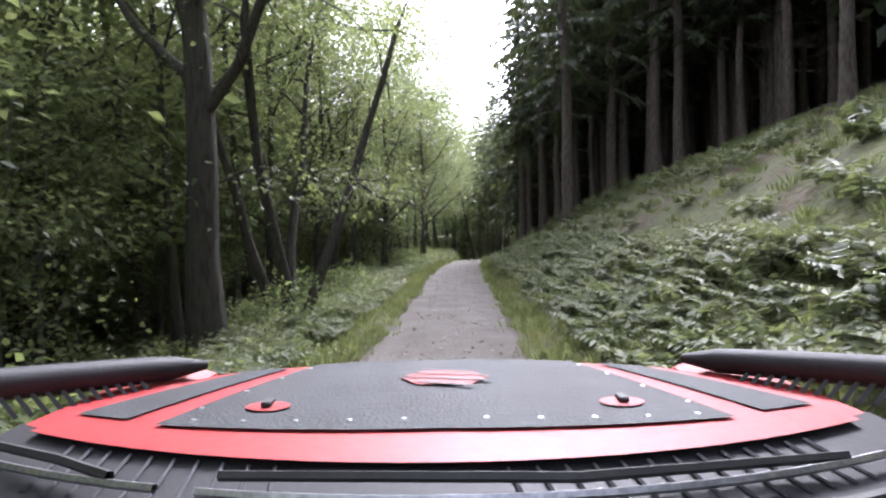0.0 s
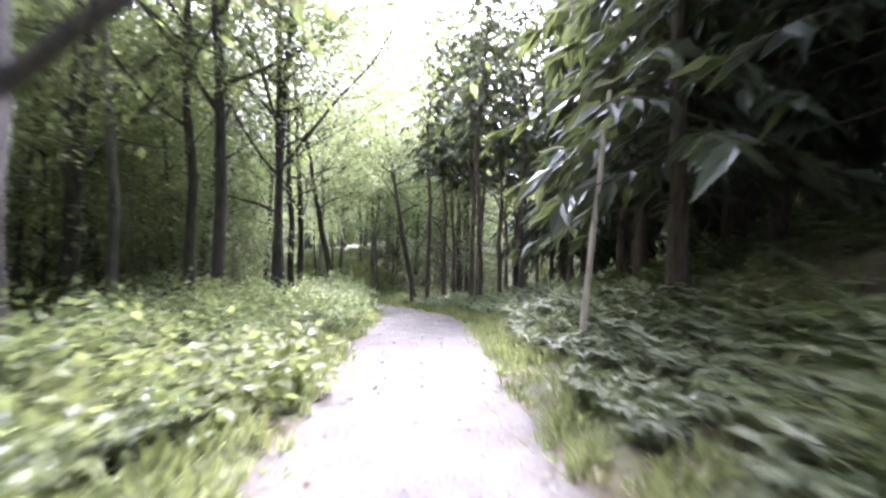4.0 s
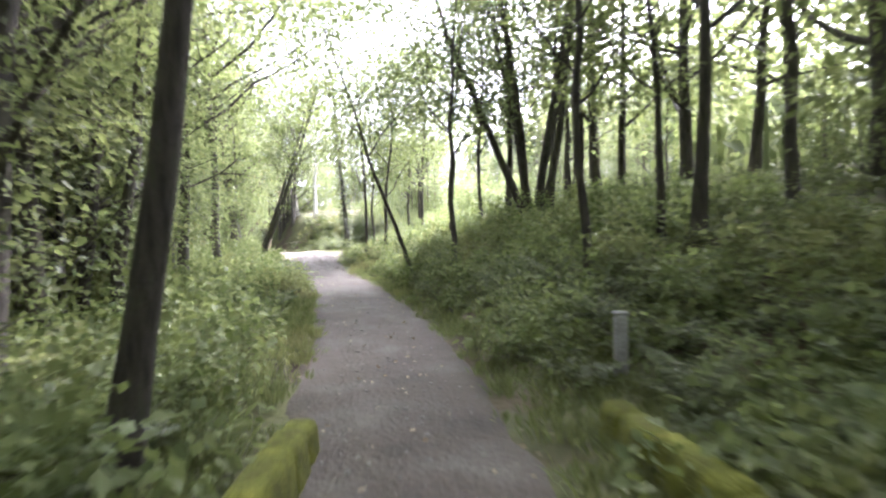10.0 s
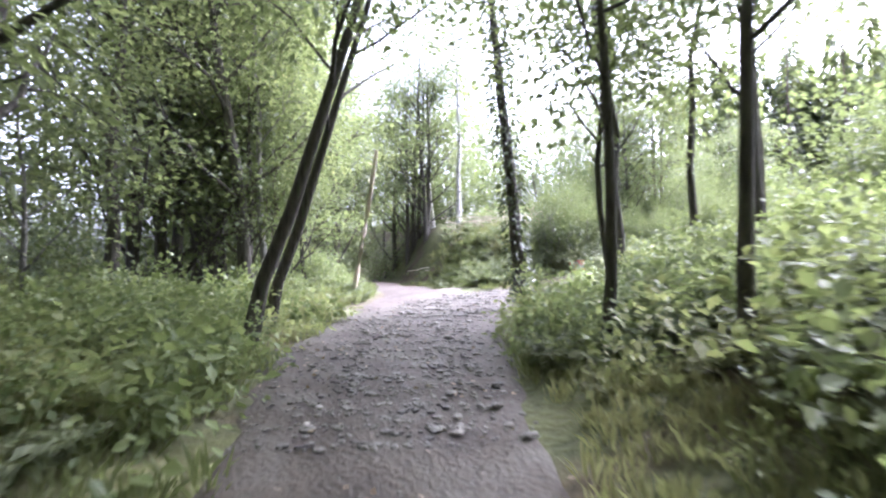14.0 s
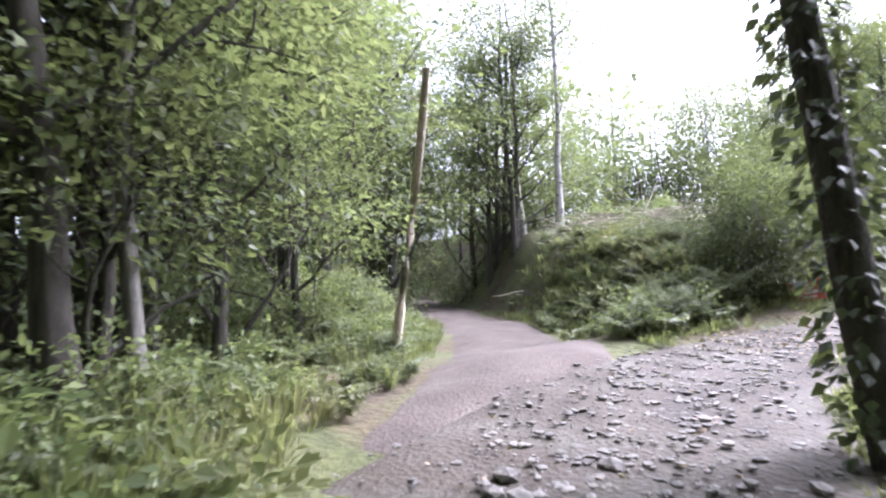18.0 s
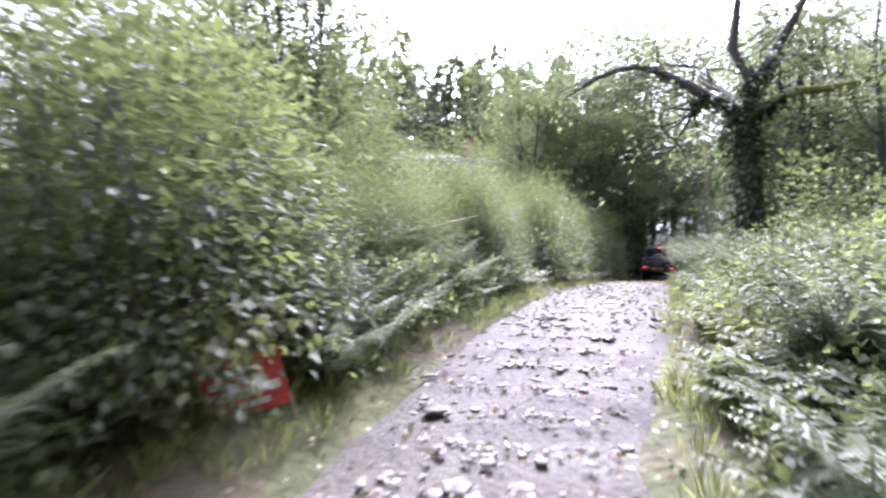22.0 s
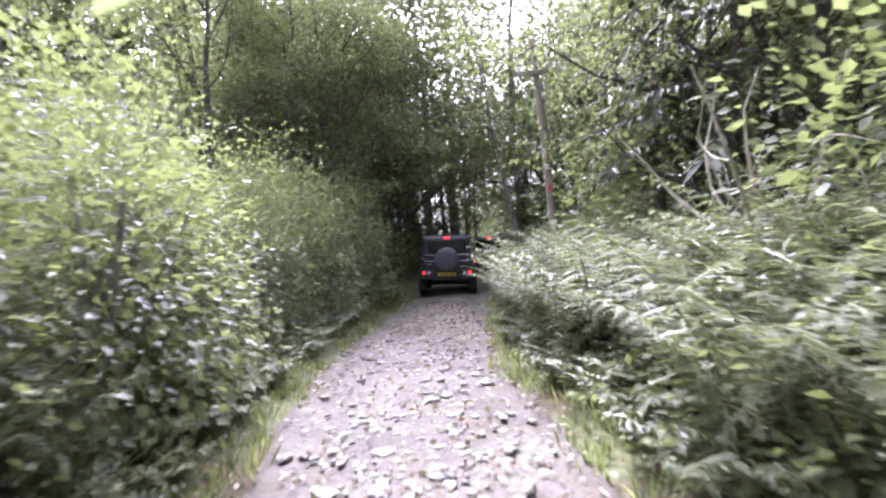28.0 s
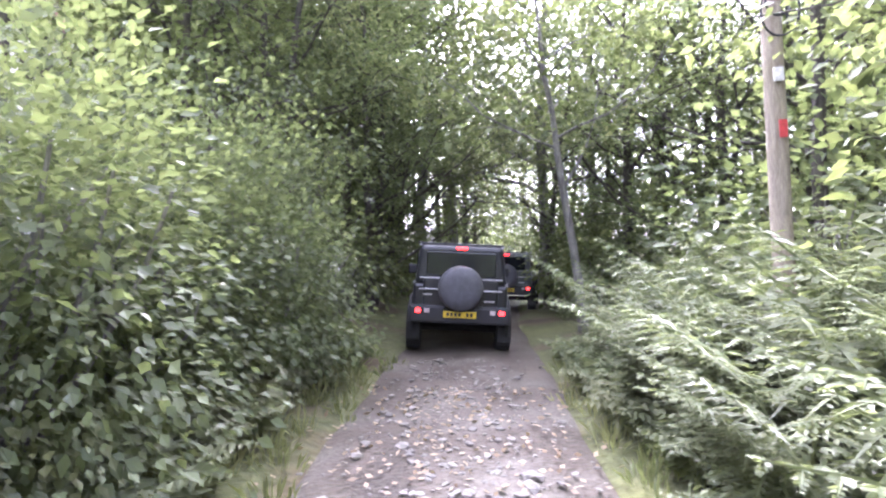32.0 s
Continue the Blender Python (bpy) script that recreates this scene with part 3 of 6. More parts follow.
def scatter(lo, hi, step, near_, far_, side, clear=1.9, seed=1, jitter=0.8, small=0.8, large=1.2):
    """Places beside the track between two stations, from near to far off it, clear of both tracks."""
    g = np.random.default_rng(seed)
    out = []
    for s in np.arange(lo, hi, step):
        off = near_ + (far_ - near_) * g.uniform() ** 0.85
        x, y = beside(s + g.uniform(-jitter, jitter) * step, side * off)
        out.append((x, y, g.uniform(0, 6.28), g.uniform(small, large)))
    xy = np.array([o[:2] for o in out])
    ok = (near_distance(xy) > max(clear, min(near_ * 0.85, 3.2))) & (side_distance(xy) > 1.7)
    return [o for o, q in zip(out, ok) if q]


def away(spots, x, y, r):
    return [s for s in spots if math.hypot(s[0] - x, s[1] - y) > r]


COTTAGE, BELOW = np.array((-9.90, 136.00)), np.array((-19.75, 88.20))


def open_view(x, y, r=3.8):
    """Whether a place leaves the cottage in sight from the junction."""
    d = COTTAGE - BELOW
    u = float((np.array([x, y]) - BELOW) @ d / (d @ d))
    return not 0.1 < u < 1.03 or float(np.linalg.norm(BELOW + d * u - (x, y))) > r * (0.35 + 0.75 * u)


def patch(xy, r, count, seed, small=0.7, large=1.2):
    """Places strewn round a spot, clear of the tracks."""
    g = np.random.default_rng(seed)
    p = np.array(xy) + g.normal(0, r / 2, (count, 2))
    ok = (near_distance(p) > 1.75) & (side_distance(p) > 1.35)
    return [(float(x), float(y), g.uniform(0, 6.28), g.uniform(small, large)) for x, y in p[ok]]


# conifers on the bank
con = [conifer("conifer", "tall dark plantation conifer with bare lower trunk on the mossy bank", h, r, c, s, count=90) for h, r, c, s in ((20, 0.17, 0.3, 3.0), (18, 0.15, 0.33, 2.8), (21, 0.19, 0.26, 3.3))]
spots = [(4.71, 33.3, 0, 1.0), (5.05, 32.9, 1, 0.9), (5.6, 31.5, 2, 1.1)]
spots += [(*p, q, 1.0) for q, p in enumerate(((3.75, 55.1), (4.5, 55.3), (5.2, 57.2), (5.9, 56.0), (6.6, 57.3), (7.53, 56.02), (8.3, 57.4), (9.19, 56.49), (9.70, 55.98), (6.06, 51.21), (6.76, 50.63), (8.40, 49.96), (7.57, 31.87), (5.87, 29.02), (5.30, 24.05)))]
spots += scatter(-16, 22.9, 0.75, 8, 26, 1, seed=3) + scatter(22.9, 44.7, 0.5, 7, 16, 1, seed=14) + scatter(29.8, 47.7, 0.45, 12, 26, 1, seed=114) + scatter(0, 49.7, 0.5, 12, 30, 1, seed=4) + scatter(30, 54, 0.6, 16, 38, 1, seed=234)
spots = [(x, y, a, s * (0.7 if 47 < y < 75 else 1.0)) for x, y, a, s in away(spots, 3.9, 37.4, 1.0)]
edge_con = [conifer("spruce", "dark spruce with branches low down at the plantation's edge", h, r, c, s, count=140, dead=40) for h, r, c, s in ((15, 0.11, 0.12, 2.5), (13, 0.1, 0.16, 2.2))]
thin_con = [conifer("conifer", "thin dark conifer with a long bare trunk at the bend", h, r, c, s, count=70, dead=30) for h, r, c, s in ((16, 0.1, 0.4, 1.6), (14, 0.085, 0.45, 1.4))]
thin = [q for q in spots if 47 < q[1] < 75]
stand(con, [q for q in spots if not 47 < q[1] < 75], "conifers of the plantation")
stand(thin_con, [(x, y, a, 0.95) for x, y, a, s in thin] + [(4.74, 48.7, 2, 1.0), (4.9, 50.8, 1, 1.0)], "thin conifers at the bend")
stand(edge_con, [(5.46, 37.7, 1, 1.1), (6.6, 41.0, 2, 1.1), (7.6, 44.0, 3, 1.0), (7.4, 36.0, 5, 1.2), (8.5, 39.5, 0, 1.2), (9.5, 47.0, 3, 1.1), (9.6, 51.6, 1, 1.2), (11.6, 50.0, 2, 1.3), (13.2, 53.4, 4, 1.4), (11.2, 55.6, 0, 1.2), (14.4, 50.4, 5, 1.4), (15.6, 55.2, 3, 1.5), (12.8, 58.2, 2, 1.3), (17.5, 52.0, 1, 1.5)] + scatter(34, 58, 0.8, 17, 30, 1, seed=243), "spruces at the plantation's edge")

for q, (x, y, a, k) in enumerate(scatter(38, 66, 0.4, 9, 40, 1, seed=261, small=1.0, large=1.4)):
    if x > 9 and y < 62:
        copy_thing(edge_con[q % 2], pose(x, y, z_at(x, y) - 0.1, 0, 0, math.degrees(a)) @ Matrix.Scale(k, 4))

# broadleaved woodland trees
oak = [
    broadleaf("beech", "tall beech with dark trunk and layered light green leaves", 15, 0.19, M_BARK, M_LEAF, 0.18, 4.0, 13, leaf_size=0.12, per=54, reach=0.55),
    broadleaf("ash", "slender ash with crooked dark trunk and open green crown", 13, 0.12, M_BARK, M_LEAF, 0.25, 3.2, 11, (0.9, 0.3), leaf_size=0.11, per=52, reach=0.55),
    broadleaf("sycamore", "leaning sycamore with mossy trunk and spreading green crown", 12, 0.16, M_BARK, M_LEAF, 0.2, 3.8, 12, (1.5, 0.6), leaf_size=0.12, per=54, reach=0.6),
    broadleaf("alder", "thin alder with grey trunk and sparse small leaves", 11, 0.08, M_BARK_GREY, M_LEAF, 0.3, 2.4, 10, (0.3, -0.4), leaf_size=0.13, per=30),
]
spots = [(-1.1, 33.1, 0.4, 0.8), (-0.9, 43.9, 2.0, 0.9), (-7.1, 68.65, 1.0, 0.8), (*(-22.36, 84.13), 4.4, 0.9), (*(-22.50, 84.66), 3.6, 1.0)]
spots += [(*p, 0.7 * q, 1.0) for q, p in enumerate(((-2.88, 27.87), (-3.46, 46.01), (-3.29, 55.23), (-0.61, 51.92), (-4.70, 72.77), (-5.36, 68.79), (-4.97, 66.09), (-4.92, 65.09), (-4.75, 63.43), (-7.56, 64.74), (-10.91, 72.67), (-9.63, 67.78), (-18.23, 78.46), (-24.75, 85.41)))]
spots += scatter(70.7, 82.2, 1.0, 8, 18, 1, seed=88)
spots += scatter(-16, 36.1, 0.8, 4.5, 16, -1, seed=5) + scatter(-10, 51.7, 1.3, 14, 32, -1, seed=15) + scatter(36.1, 53.8, 1.0, 5, 16, -1, seed=6)
spots += scatter(54.8, 82.4, 0.75, 4.4, 18, -1, seed=7) + scatter(58.0, 67.6, 1.9, 7, 18, 1, seed=8) + scatter(56.9, 80.8, 1.6, 16, 34, -1, seed=16)
far_oak = [broadleaf("beech", "tall beech deep in the wood with light green leaves", 14, 0.19, M_BARK, M_LEAF, 0.15, 4.2, 12, leaf_size=0.27, per=20, reach=0.7, sub=False), broadleaf("ash", "crooked ash deep in the wood", 13, 0.14, M_BARK, M_LEAF, 0.2, 3.8, 11, (1.2, 0.4), leaf_size=0.27, per=20, reach=0.7, sub=False)]
for gx_, gy_, r_ in ((-6.0, 67.8, 2.4), (-5.1, 64.6, 2.2), (-19.3, 82.1, 1.5), (-4.7, 72.8, 1.0), (-10.9, 72.7, 0.8), (-4.6, 6.1, 1.2)):
    spots = away(spots, gx_, gy_, r_)
dist_ = near_distance(np.array([s[:2] for s in spots]))
stand(oak, [s for s, d in zip(spots, dist_) if d < 7.5], "broadleaved trees of the wood")
stand(far_oak, [s for s, d in zip(spots, dist_) if d >= 7.5], "trees deeper in the wood")

over = [
    broadleaf("beech", "spreading beech whose low leafy boughs reach over the track", 12, 0.105, M_BARK, M_LEAF, 0.28, 5.2, 15, (0.6, 0.2), leaf_size=0.13, per=58, reach=0.7),
    broadleaf("ash", "tall ash with a full light green crown over the track", 14, 0.095, M_BARK, M_LEAF, 0.3, 4.6, 15, (0.5, -0.4), leaf_size=0.13, per=58, reach=0.7),
]
spots = scatter(12, 30, 4.5, 4.2, 6.0, -1, seed=201, small=0.95, large=1.2) + scatter(33, 58, 3.2, 3.4, 5.5, -1, seed=202, small=0.9, large=1.15) + scatter(62, 86, 2.8, 3.6, 6.0, -1, seed=203, small=0.9, large=1.15) + scatter(68, 82, 4.6, 5.0, 8.0, 1, seed=204, small=0.9, large=1.1)
spots += [(7.5, 66.0, 2, 1.25), (10.0, 63.0, 4, 1.2), (1.5, 70.0, 5, 1.2), (4.6, 71.0, 0.5, 1.2), (-22.8, 81.5, 2.2, 1.1), (-20.8, 79.0, 0.3, 1.1)]
stand(over, spots, "trees over the track")

# the dark leaning ash before the bridge
t = broadleaf("leaning_ash", "dark crooked ash leaning over the ferns before the bridge", 11, 0.11, M_BARK, M_LEAF, 0.35, 3.2, 11, (1.3, 0.4), leaf_size=0.16, per=34, reach=0.6)
at_place(t, (-4.4, 63.8), 0)
lean_two = [
    broadleaf("leaning_tree", "dark mossy tree leaning far out over the track", 10, 0.1, M_BARK, M_LEAF_DARK, 0.4, 3.6, 11, (2.5, 1.8), leaf_size=0.13, per=44, reach=0.55),
    broadleaf("leaning_tree", "slender tree leaning over the ferns with a bare lower stem", 9.5, 0.065, M_BARK, M_LEAF, 0.45, 2.8, 10, (-2.6, -1.5), leaf_size=0.13, per=44, reach=0.55),
    broadleaf("leaning_tree", "forked dark tree leaning over the bend before the bridge", 11, 0.13, M_BARK, M_LEAF, 0.4, 3.2, 10, (-1.6, 0.8), leaf_size=0.13, per=44, reach=0.55),
]
for t, xy in zip(lean_two, ((-18.6, 81.6), (-8.7, 77.2), (3.3, 56.2))):
    at_place(tagged(t, group="leaning trees"), xy)
for k, xy in ((0, (-19.6, 82.6)), (2, (0.0, 51.0))):
    copy_thing(lean_two[k], pose(*xy, z_at(*xy) - 0.03, 0, 0, 12 * k - 8) @ Matrix.Scale(0.9, 4))

# young trees under the canopy
sap = [
    broadleaf("hazel", "young hazel with leaves down to the ground", 5.5, 0.05, M_BARK_GREY, M_LEAF, 0.08, 1.9, 12, (0.3, 0.2), leaf_size=0.11, per=34, twigs=4, reach=0.42),
    broadleaf("beech_sapling", "beech sapling with flat layers of bright green leaves", 7, 0.06, M_BARK, M_LEAF, 0.08, 2.2, 13, (0.4, 0), leaf_size=0.12, per=34, twigs=4, reach=0.45),
]
spots = scatter(-12, 51.7, 1.0, 4.2, 10, -1, seed=17) + scatter(56.9, 83.3, 0.9, 4.0, 10, -1, seed=18) + scatter(59.1, 70.2, 1.6, 6, 13, 1, seed=19) + scatter(60.2, 80.8, 0.8, 4.2, 8, -1, seed=119) + scatter(82.2, 90.9, 0.8, 4.6, 9, -1, seed=23)
stand(sap, spots, "young trees under the wood")

# slim stems over the ferns on the bank
slim = [broadleaf("slim_tree", "slim crooked young tree with a bare lower stem and thin crown", 10, 0.07, M_BARK, M_LEAF, 0.3, 2.2, 10, ln, leaf_size=0.14, per=44, twigs=4, reach=0.55) for ln in ((0.6, 0.2), (-0.5, 0.3), (1.2, -0.3))]
spots = [(-12.57, 82.4, 0, 0.95), (-14.2, 83.4, 2, 0.95), (-6.68, 75.25, 2.2, 1.1), (-4.5, 77.3, 1, 1.1), (-2.4, 70.9, 0.5, 1.1), (1.42, 65.5, 1.4, 1.1), (1.7, 67.2, 2.4, 1.0), (-15.2, 86.2, 0.4, 0.9)]
spots += [(*p, 1.3 * q, 1.0) for q, p in enumerate(((-17.60, 89.04), (-16.78, 88.40), (-16.13, 88.86), (-13.18, 87.28), (-11.38, 83.66), (-16.74, 89.34), (-14.72, 88.41), (-13.26, 87.02), (-18.86, 91.49), (-7.06, 79.02), (-9.05, 76.73), (-8.43, 79.18), (-1.33, 71.35)))]
spots = [s for s in spots if near_distance(np.array([s[:2]]))[0] > 1.7] + scatter(72.7, 85.2, 2.2, 8, 20, 1, seed=24)
for gx_, gy_ in ((-16.8, 88.4), (-16.7, 89.3), (-17.6, 89.0), (-18.9, 91.5), (-9.05, 76.73)):
    spots = away(spots, gx_, gy_, 0.6)
stand(slim, spots, "slim trees on the ferny bank")

# clump of stems that fan from one root
for xy, n, h, r in (((-5.3, 78.6), 6, 12, 0.14), ((-3.28, 11.77), 4, 10, 0.13)):
    tree = empty("coppiced_tree", "old coppiced tree with several dark stems fanning from one root", "tree", "coppiced trees")
    cm, tips, ways = Mesh(), [], []
    for q in range(n):
        th = q * 6.283 / n + 0.4
        stem = bent((0.15 * math.cos(th), 0.15 * math.sin(th), -0.2), (0.3 * math.cos(th), 0.3 * math.sin(th), 1), h * rng.uniform(0.8, 1.05), 8, 0.02, 0.07)
        part("stem", Mesh().tube(stem, np.linspace(r, r * 0.25, 9), 8), M_BARK, tree, smooth=True)
        bw = Mesh()
        for k in range(8):
            p0 = stem[rng.integers(3, 9)]
            tw = bent(p0, rng.normal(0, 1, 3) * [1, 1, 0.3] + [0, 0, 0.4], rng.uniform(1.0, 2.4), 4, 0, 0.2)
            bw.tube(tw, np.linspace(0.03, 0.008, 5), 4)
            tips += [tw[-1], tw[-2], tw[2]]
            ways += [unit(tw[-1] - tw[0])] * 3
        part("branchwork", bw, M_BARK, tree)
    sprays(cm, tips, ways, 36, 0.55, 0.12)
    part("crown", cm, M_LEAF, tree)
    at_place(tree, xy)

# the great beech beside the start
great = broadleaf("great_beech", "massive old beech with a thick dark brown trunk by the track", 17, 0.27, M_BARK, M_LEAF, 0.25, 5.0, 13, (0.5, 0.2), leaf_size=0.13, per=60, reach=0.6)
at_place(great, (-4.11, 9.79))

# dense dark trees at the junction
dark = [broadleaf("woodland_tree", "dense dark-leaved woodland tree beside the track", 12, 0.16, M_BARK, M_LEAF_DARK, 0.06, 3.8, 16, per=52, leaf_size=0.125, reach=0.5), broadleaf("holly_tree", "bushy dark evergreen tree with leaves to the ground", 9, 0.12, M_BARK, M_LEAF_DARK, 0.05, 2.9, 16, per=44, leaf_size=0.13, reach=0.45), broadleaf("woodland_tree", "full woodland tree with lighter green leaves", 13, 0.13, M_BARK, M_LEAF, 0.12, 3.9, 15, per=50, leaf_size=0.13, reach=0.55)]
spots = scatter(81.3, 90.9, 0.75, 5.2, 16, -1, seed=10) + [(*p, q, 1.0) for q, p in enumerate(((-34.83, 91.02), (-34.87, 93.66), (-35.07, 96.16), (-36.79, 99.99), (-36.20, 103.19), (-33.76, 102.68), (-41.60, 95.70), (-43.38, 99.47), (-34.34, 88.78), (-42.49, 102.94), (-43.17, 107.69), (-33.89, 102.30)))]
spots += [(*p, q, 1.0) for q, p in enumerate(((-32.76, 93.53), (-34.06, 95.13), (-35.10, 96.84), (-41.45, 98.19), (-41.85, 100.22), (-42.15, 102.30), (-36.55, 102.81), (-33.95, 101.86), (-32.22, 101.59), (-49.66, 109.76), (-50.81, 113.65), (-42.66, 108.73), (-50.69, 104.80), (-53.67, 110.02), (-35.68, 94.33), (-60.27, 120.15), (-60.64, 117.75)))]
spots += scatter(120.8 + 6, 120.8 + 34, 1.1, 6, 16, 1, seed=12) + scatter(120.8 + 7, 120.8 + 34, 0.9, 3.6, 14, -1, seed=13) + scatter(119.8, 120.8 + 10, 1.5, 5.6, 11, -1, seed=25)
spots += [(*p, q, 1.1) for q, p in enumerate(((4.70, 130.25), (8.56, 132.44), (2.49, 129.35), (-0.02, 126.22), (9.67, 124.37), (6.31, 119.40), (13.49, 131.46)))]
spots += [(*p, q, 1.0) for q, p in enumerate(((-24.39, 82.55), (-24.71, 83.63), (-24.99, 84.76), (-26.10, 86.47), (-26.97, 88.43), (-26.47, 84.09), (-26.73, 85.26), (-27.76, 87.07), (-29.55, 89.54), (-28.99, 86.84), (-31.35, 88.76), (-31.27, 90.17), (-31.91, 92.28), (-32.87, 95.44), (-32.40, 97.20), (-32.16, 101.43)))]
spots += [(*p, q, 0.95) for q, p in enumerate(((-2.61, 124.36), (0.00, 127.42), (4.45, 131.64), (6.84, 132.42), (10.06, 133.83), (9.92, 130.28), (9.20, 127.12), (7.49, 123.44), (4.50, 119.44), (2.99, 116.83), (-9.54, 119.85), (-5.69, 122.01), (-1.78, 124.15), (-2.53, 125.82), (-2.68, 110.27), (-2.91, 108.62)))]
spots += [(*p, q, 1.4) for q, p in enumerate(((22.69, 149.41), (23.00, 146.76), (27.35, 148.61), (26.33, 144.45), (29.63, 144.60), (18.66, 147.34)))]
spots = [s for s in spots if open_view(s[0], s[1])]
stand(dark, spots, "dark trees at the junction")
for q, (x, y, k) in enumerate(((-23.0, 84.4, 0.6), (-24.0, 85.9, 0.65), (-24.9, 87.5, 0.5), (-25.2, 85.2, 0.9), (-24.4, 83.2, 0.9), (-20.6, 100.9, 0.58), (-21.5, 102.6, 0.66), (-19.9, 102.9, 0.62), (-22.6, 104.6, 0.6), (-20.6, 105.4, 0.72))):
    copy_thing(dark[1], pose(x, y, z_at(x, y) - 0.1, 0, 0, 70 * q) @ Matrix.Scale(k, 4))
spots = [(*p, q, 0.9) for q, p in enumerate(((-5.61, 124.36), (-1.15, 126.24), (0.48, 106.13), (-2.41, 103.24), (-2.32, 123.27), (-4.94, 122.62), (3.13, 119.62), (-0.94, 113.48), (0.15, 128.54), (2.24, 114.92), (3.57, 111.28), (5.24, 124.49)))]
spots += [(x, y, q, 0.8) for q, (x, y, a, s) in enumerate(scatter(108.0, 120.8 + 8, 1.4, 6, 14, 1, seed=12))]
spots = [s for s in away(spots, *(-9.75, 103.7), 3.0) if open_view(s[0], s[1])]
for s in spots:
    c = copy_thing(oak[int(s[2]) % 3], pose(s[0], s[1], z_at(s[0], s[1]), 0, 0, 57 * s[2]) @ Matrix.Scale(s[3], 4))


def ivy(mesh, pts, r, count, size=0.11):
    """Ivy leaves close round a trunk."""
    pts = np.asarray(pts, float)
    u = rng.uniform(0, len(pts) - 1.01, count)
    k = u.astype(int)
    c = pts[k] + (pts[k + 1] - pts[k]) * (u - k)[:, None]
    th = rng.uniform(0, 6.283, count)
    d = np.stack([np.cos(th), np.sin(th), rng.normal(0, 0.3, count)], -1)
    rr = r * rng.uniform(0.8, 1.8, count)
    mesh.leaves(c + d * rr[:, None], d + [0, 0, -0.5], size * rng.uniform(0.6, 1.3, count), size * 0.8, 0.3)


# ivy-clad tree by the junction
t = empty("ivy_clad_tree", "tall thin tree with its dark trunk wrapped in ivy", "tree")
pts = bent((0, 0, -0.2), (-0.13, 0.12, 1), 11, 9, 0.02, 0.03)
part("trunk", Mesh().tube(pts, np.linspace(0.15, 0.05, 10), 9), M_BARK, t, smooth=True)
im = Mesh()
ivy(im, pts[:8], 0.17, 1500)
part("ivy", im, M_IVY, t, "dark green ivy on the trunk")
bw, tips, ways = Mesh(), [], []
for q in range(9):
    tw = bent(pts[5 + q % 5], rng.normal(0, 1, 3) * [1, 1, 0.2] + [0, 0, 0.1], rng.uniform(0.8, 1.9), 4, -0.03, 0.2)
    bw.tube(tw, np.linspace(0.03, 0.006, 5), 4)
    tips.append(tw[-1])
    ways.append(unit(tw[-1] - tw[0]))
part("branchwork", bw, M_BARK, t)
cm = Mesh()
sprays(cm, tips, ways, 22, 0.4, 0.14)
part("crown", cm, M_LEAF_DARK, t)
at_place(t, (-17.8, 87.7))

# the bleached leaning stem, the tall birch and the dead saplings round the clearing
t = empty("leaning_dead_stem", "bleached bare stem leaning at the edge of the wood", "dead tree")
part("trunk", Mesh().tube(bent((0, 0, -0.3), (0.4, -0.15, 1), 4.9, 8, 0, 0.012), np.linspace(0.085, 0.055, 9), 8), M_DEAD, t, smooth=True)
for z_, th in ((2.6, 0.5), (3.5, 2.6), (4.0, 4.4)):
    part("snag", Mesh().tube(bent((0.4 * z_, -0.15 * z_, z_ - 0.2), (math.cos(th), math.sin(th), 0.5), 0.3, 3, 0, 0.1), np.linspace(0.02, 0.008, 4), 5), M_DEAD, t, "short broken branch")
at_place(t, (-24.6, 89.0))
t = broadleaf("birch", "tall slender birch with a white bark and thin crown", 15, 0.13, M_BIRCH, M_LEAF_PALE, 0.5, 1.8, 11, (0.2, 0.3), leaf_size=0.15, per=20)
at_place(t, (-29.84, 101.4), 45)
c = copy_thing(t, pose(-32.5, 102.5, z_at(-32.5, 102.5), 0, 0, 120) @ Matrix.Scale(0.9, 4))
tagged(c, "second birch with darker bark behind the first")
for q, (xy, h) in enumerate((((-28.57, 107.71), 5.5), ((-29.83, 107.86), 4.0), ((-21.86, 97.75), 2.0), ((-21.51, 99.03), 1.7))):
    t = empty("dead_sapling", "bare dead sapling standing in the clearing", "dead tree", "dead saplings in the clearing")
    st = bent((0, 0, -0.2), (0, 0, 1), h, 6, 0.03, 0.06)
    part("trunk", Mesh().tube(st, np.linspace(0.05, 0.012, 7), 6), M_BARK, t)
    bw = Mesh()
    for k in range(9):
        bw.tube(bent(st[2 + k % 5], rng.normal(0, 1, 3) * [1, 1, 0.2] + [0, 0, 0.9], h * 0.25, 3, 0.05, 0.15), np.linspace(0.012, 0.003, 4), 4)
    part("branchwork", bw, M_BARK, t)
    at_place(t, xy)
# thin pale pole on the bank
t = empty("dead_pole", "thin pale dead sapling leaning on the bank", "dead tree")
part("trunk", Mesh().tube(bent((0, 0, -0.2), (0.05, 0, 1), 3.8, 6, 0, 0.02), np.linspace(0.05, 0.03, 7), 7), M_DEAD, t)
at_place(t, (3.9, 37.4))

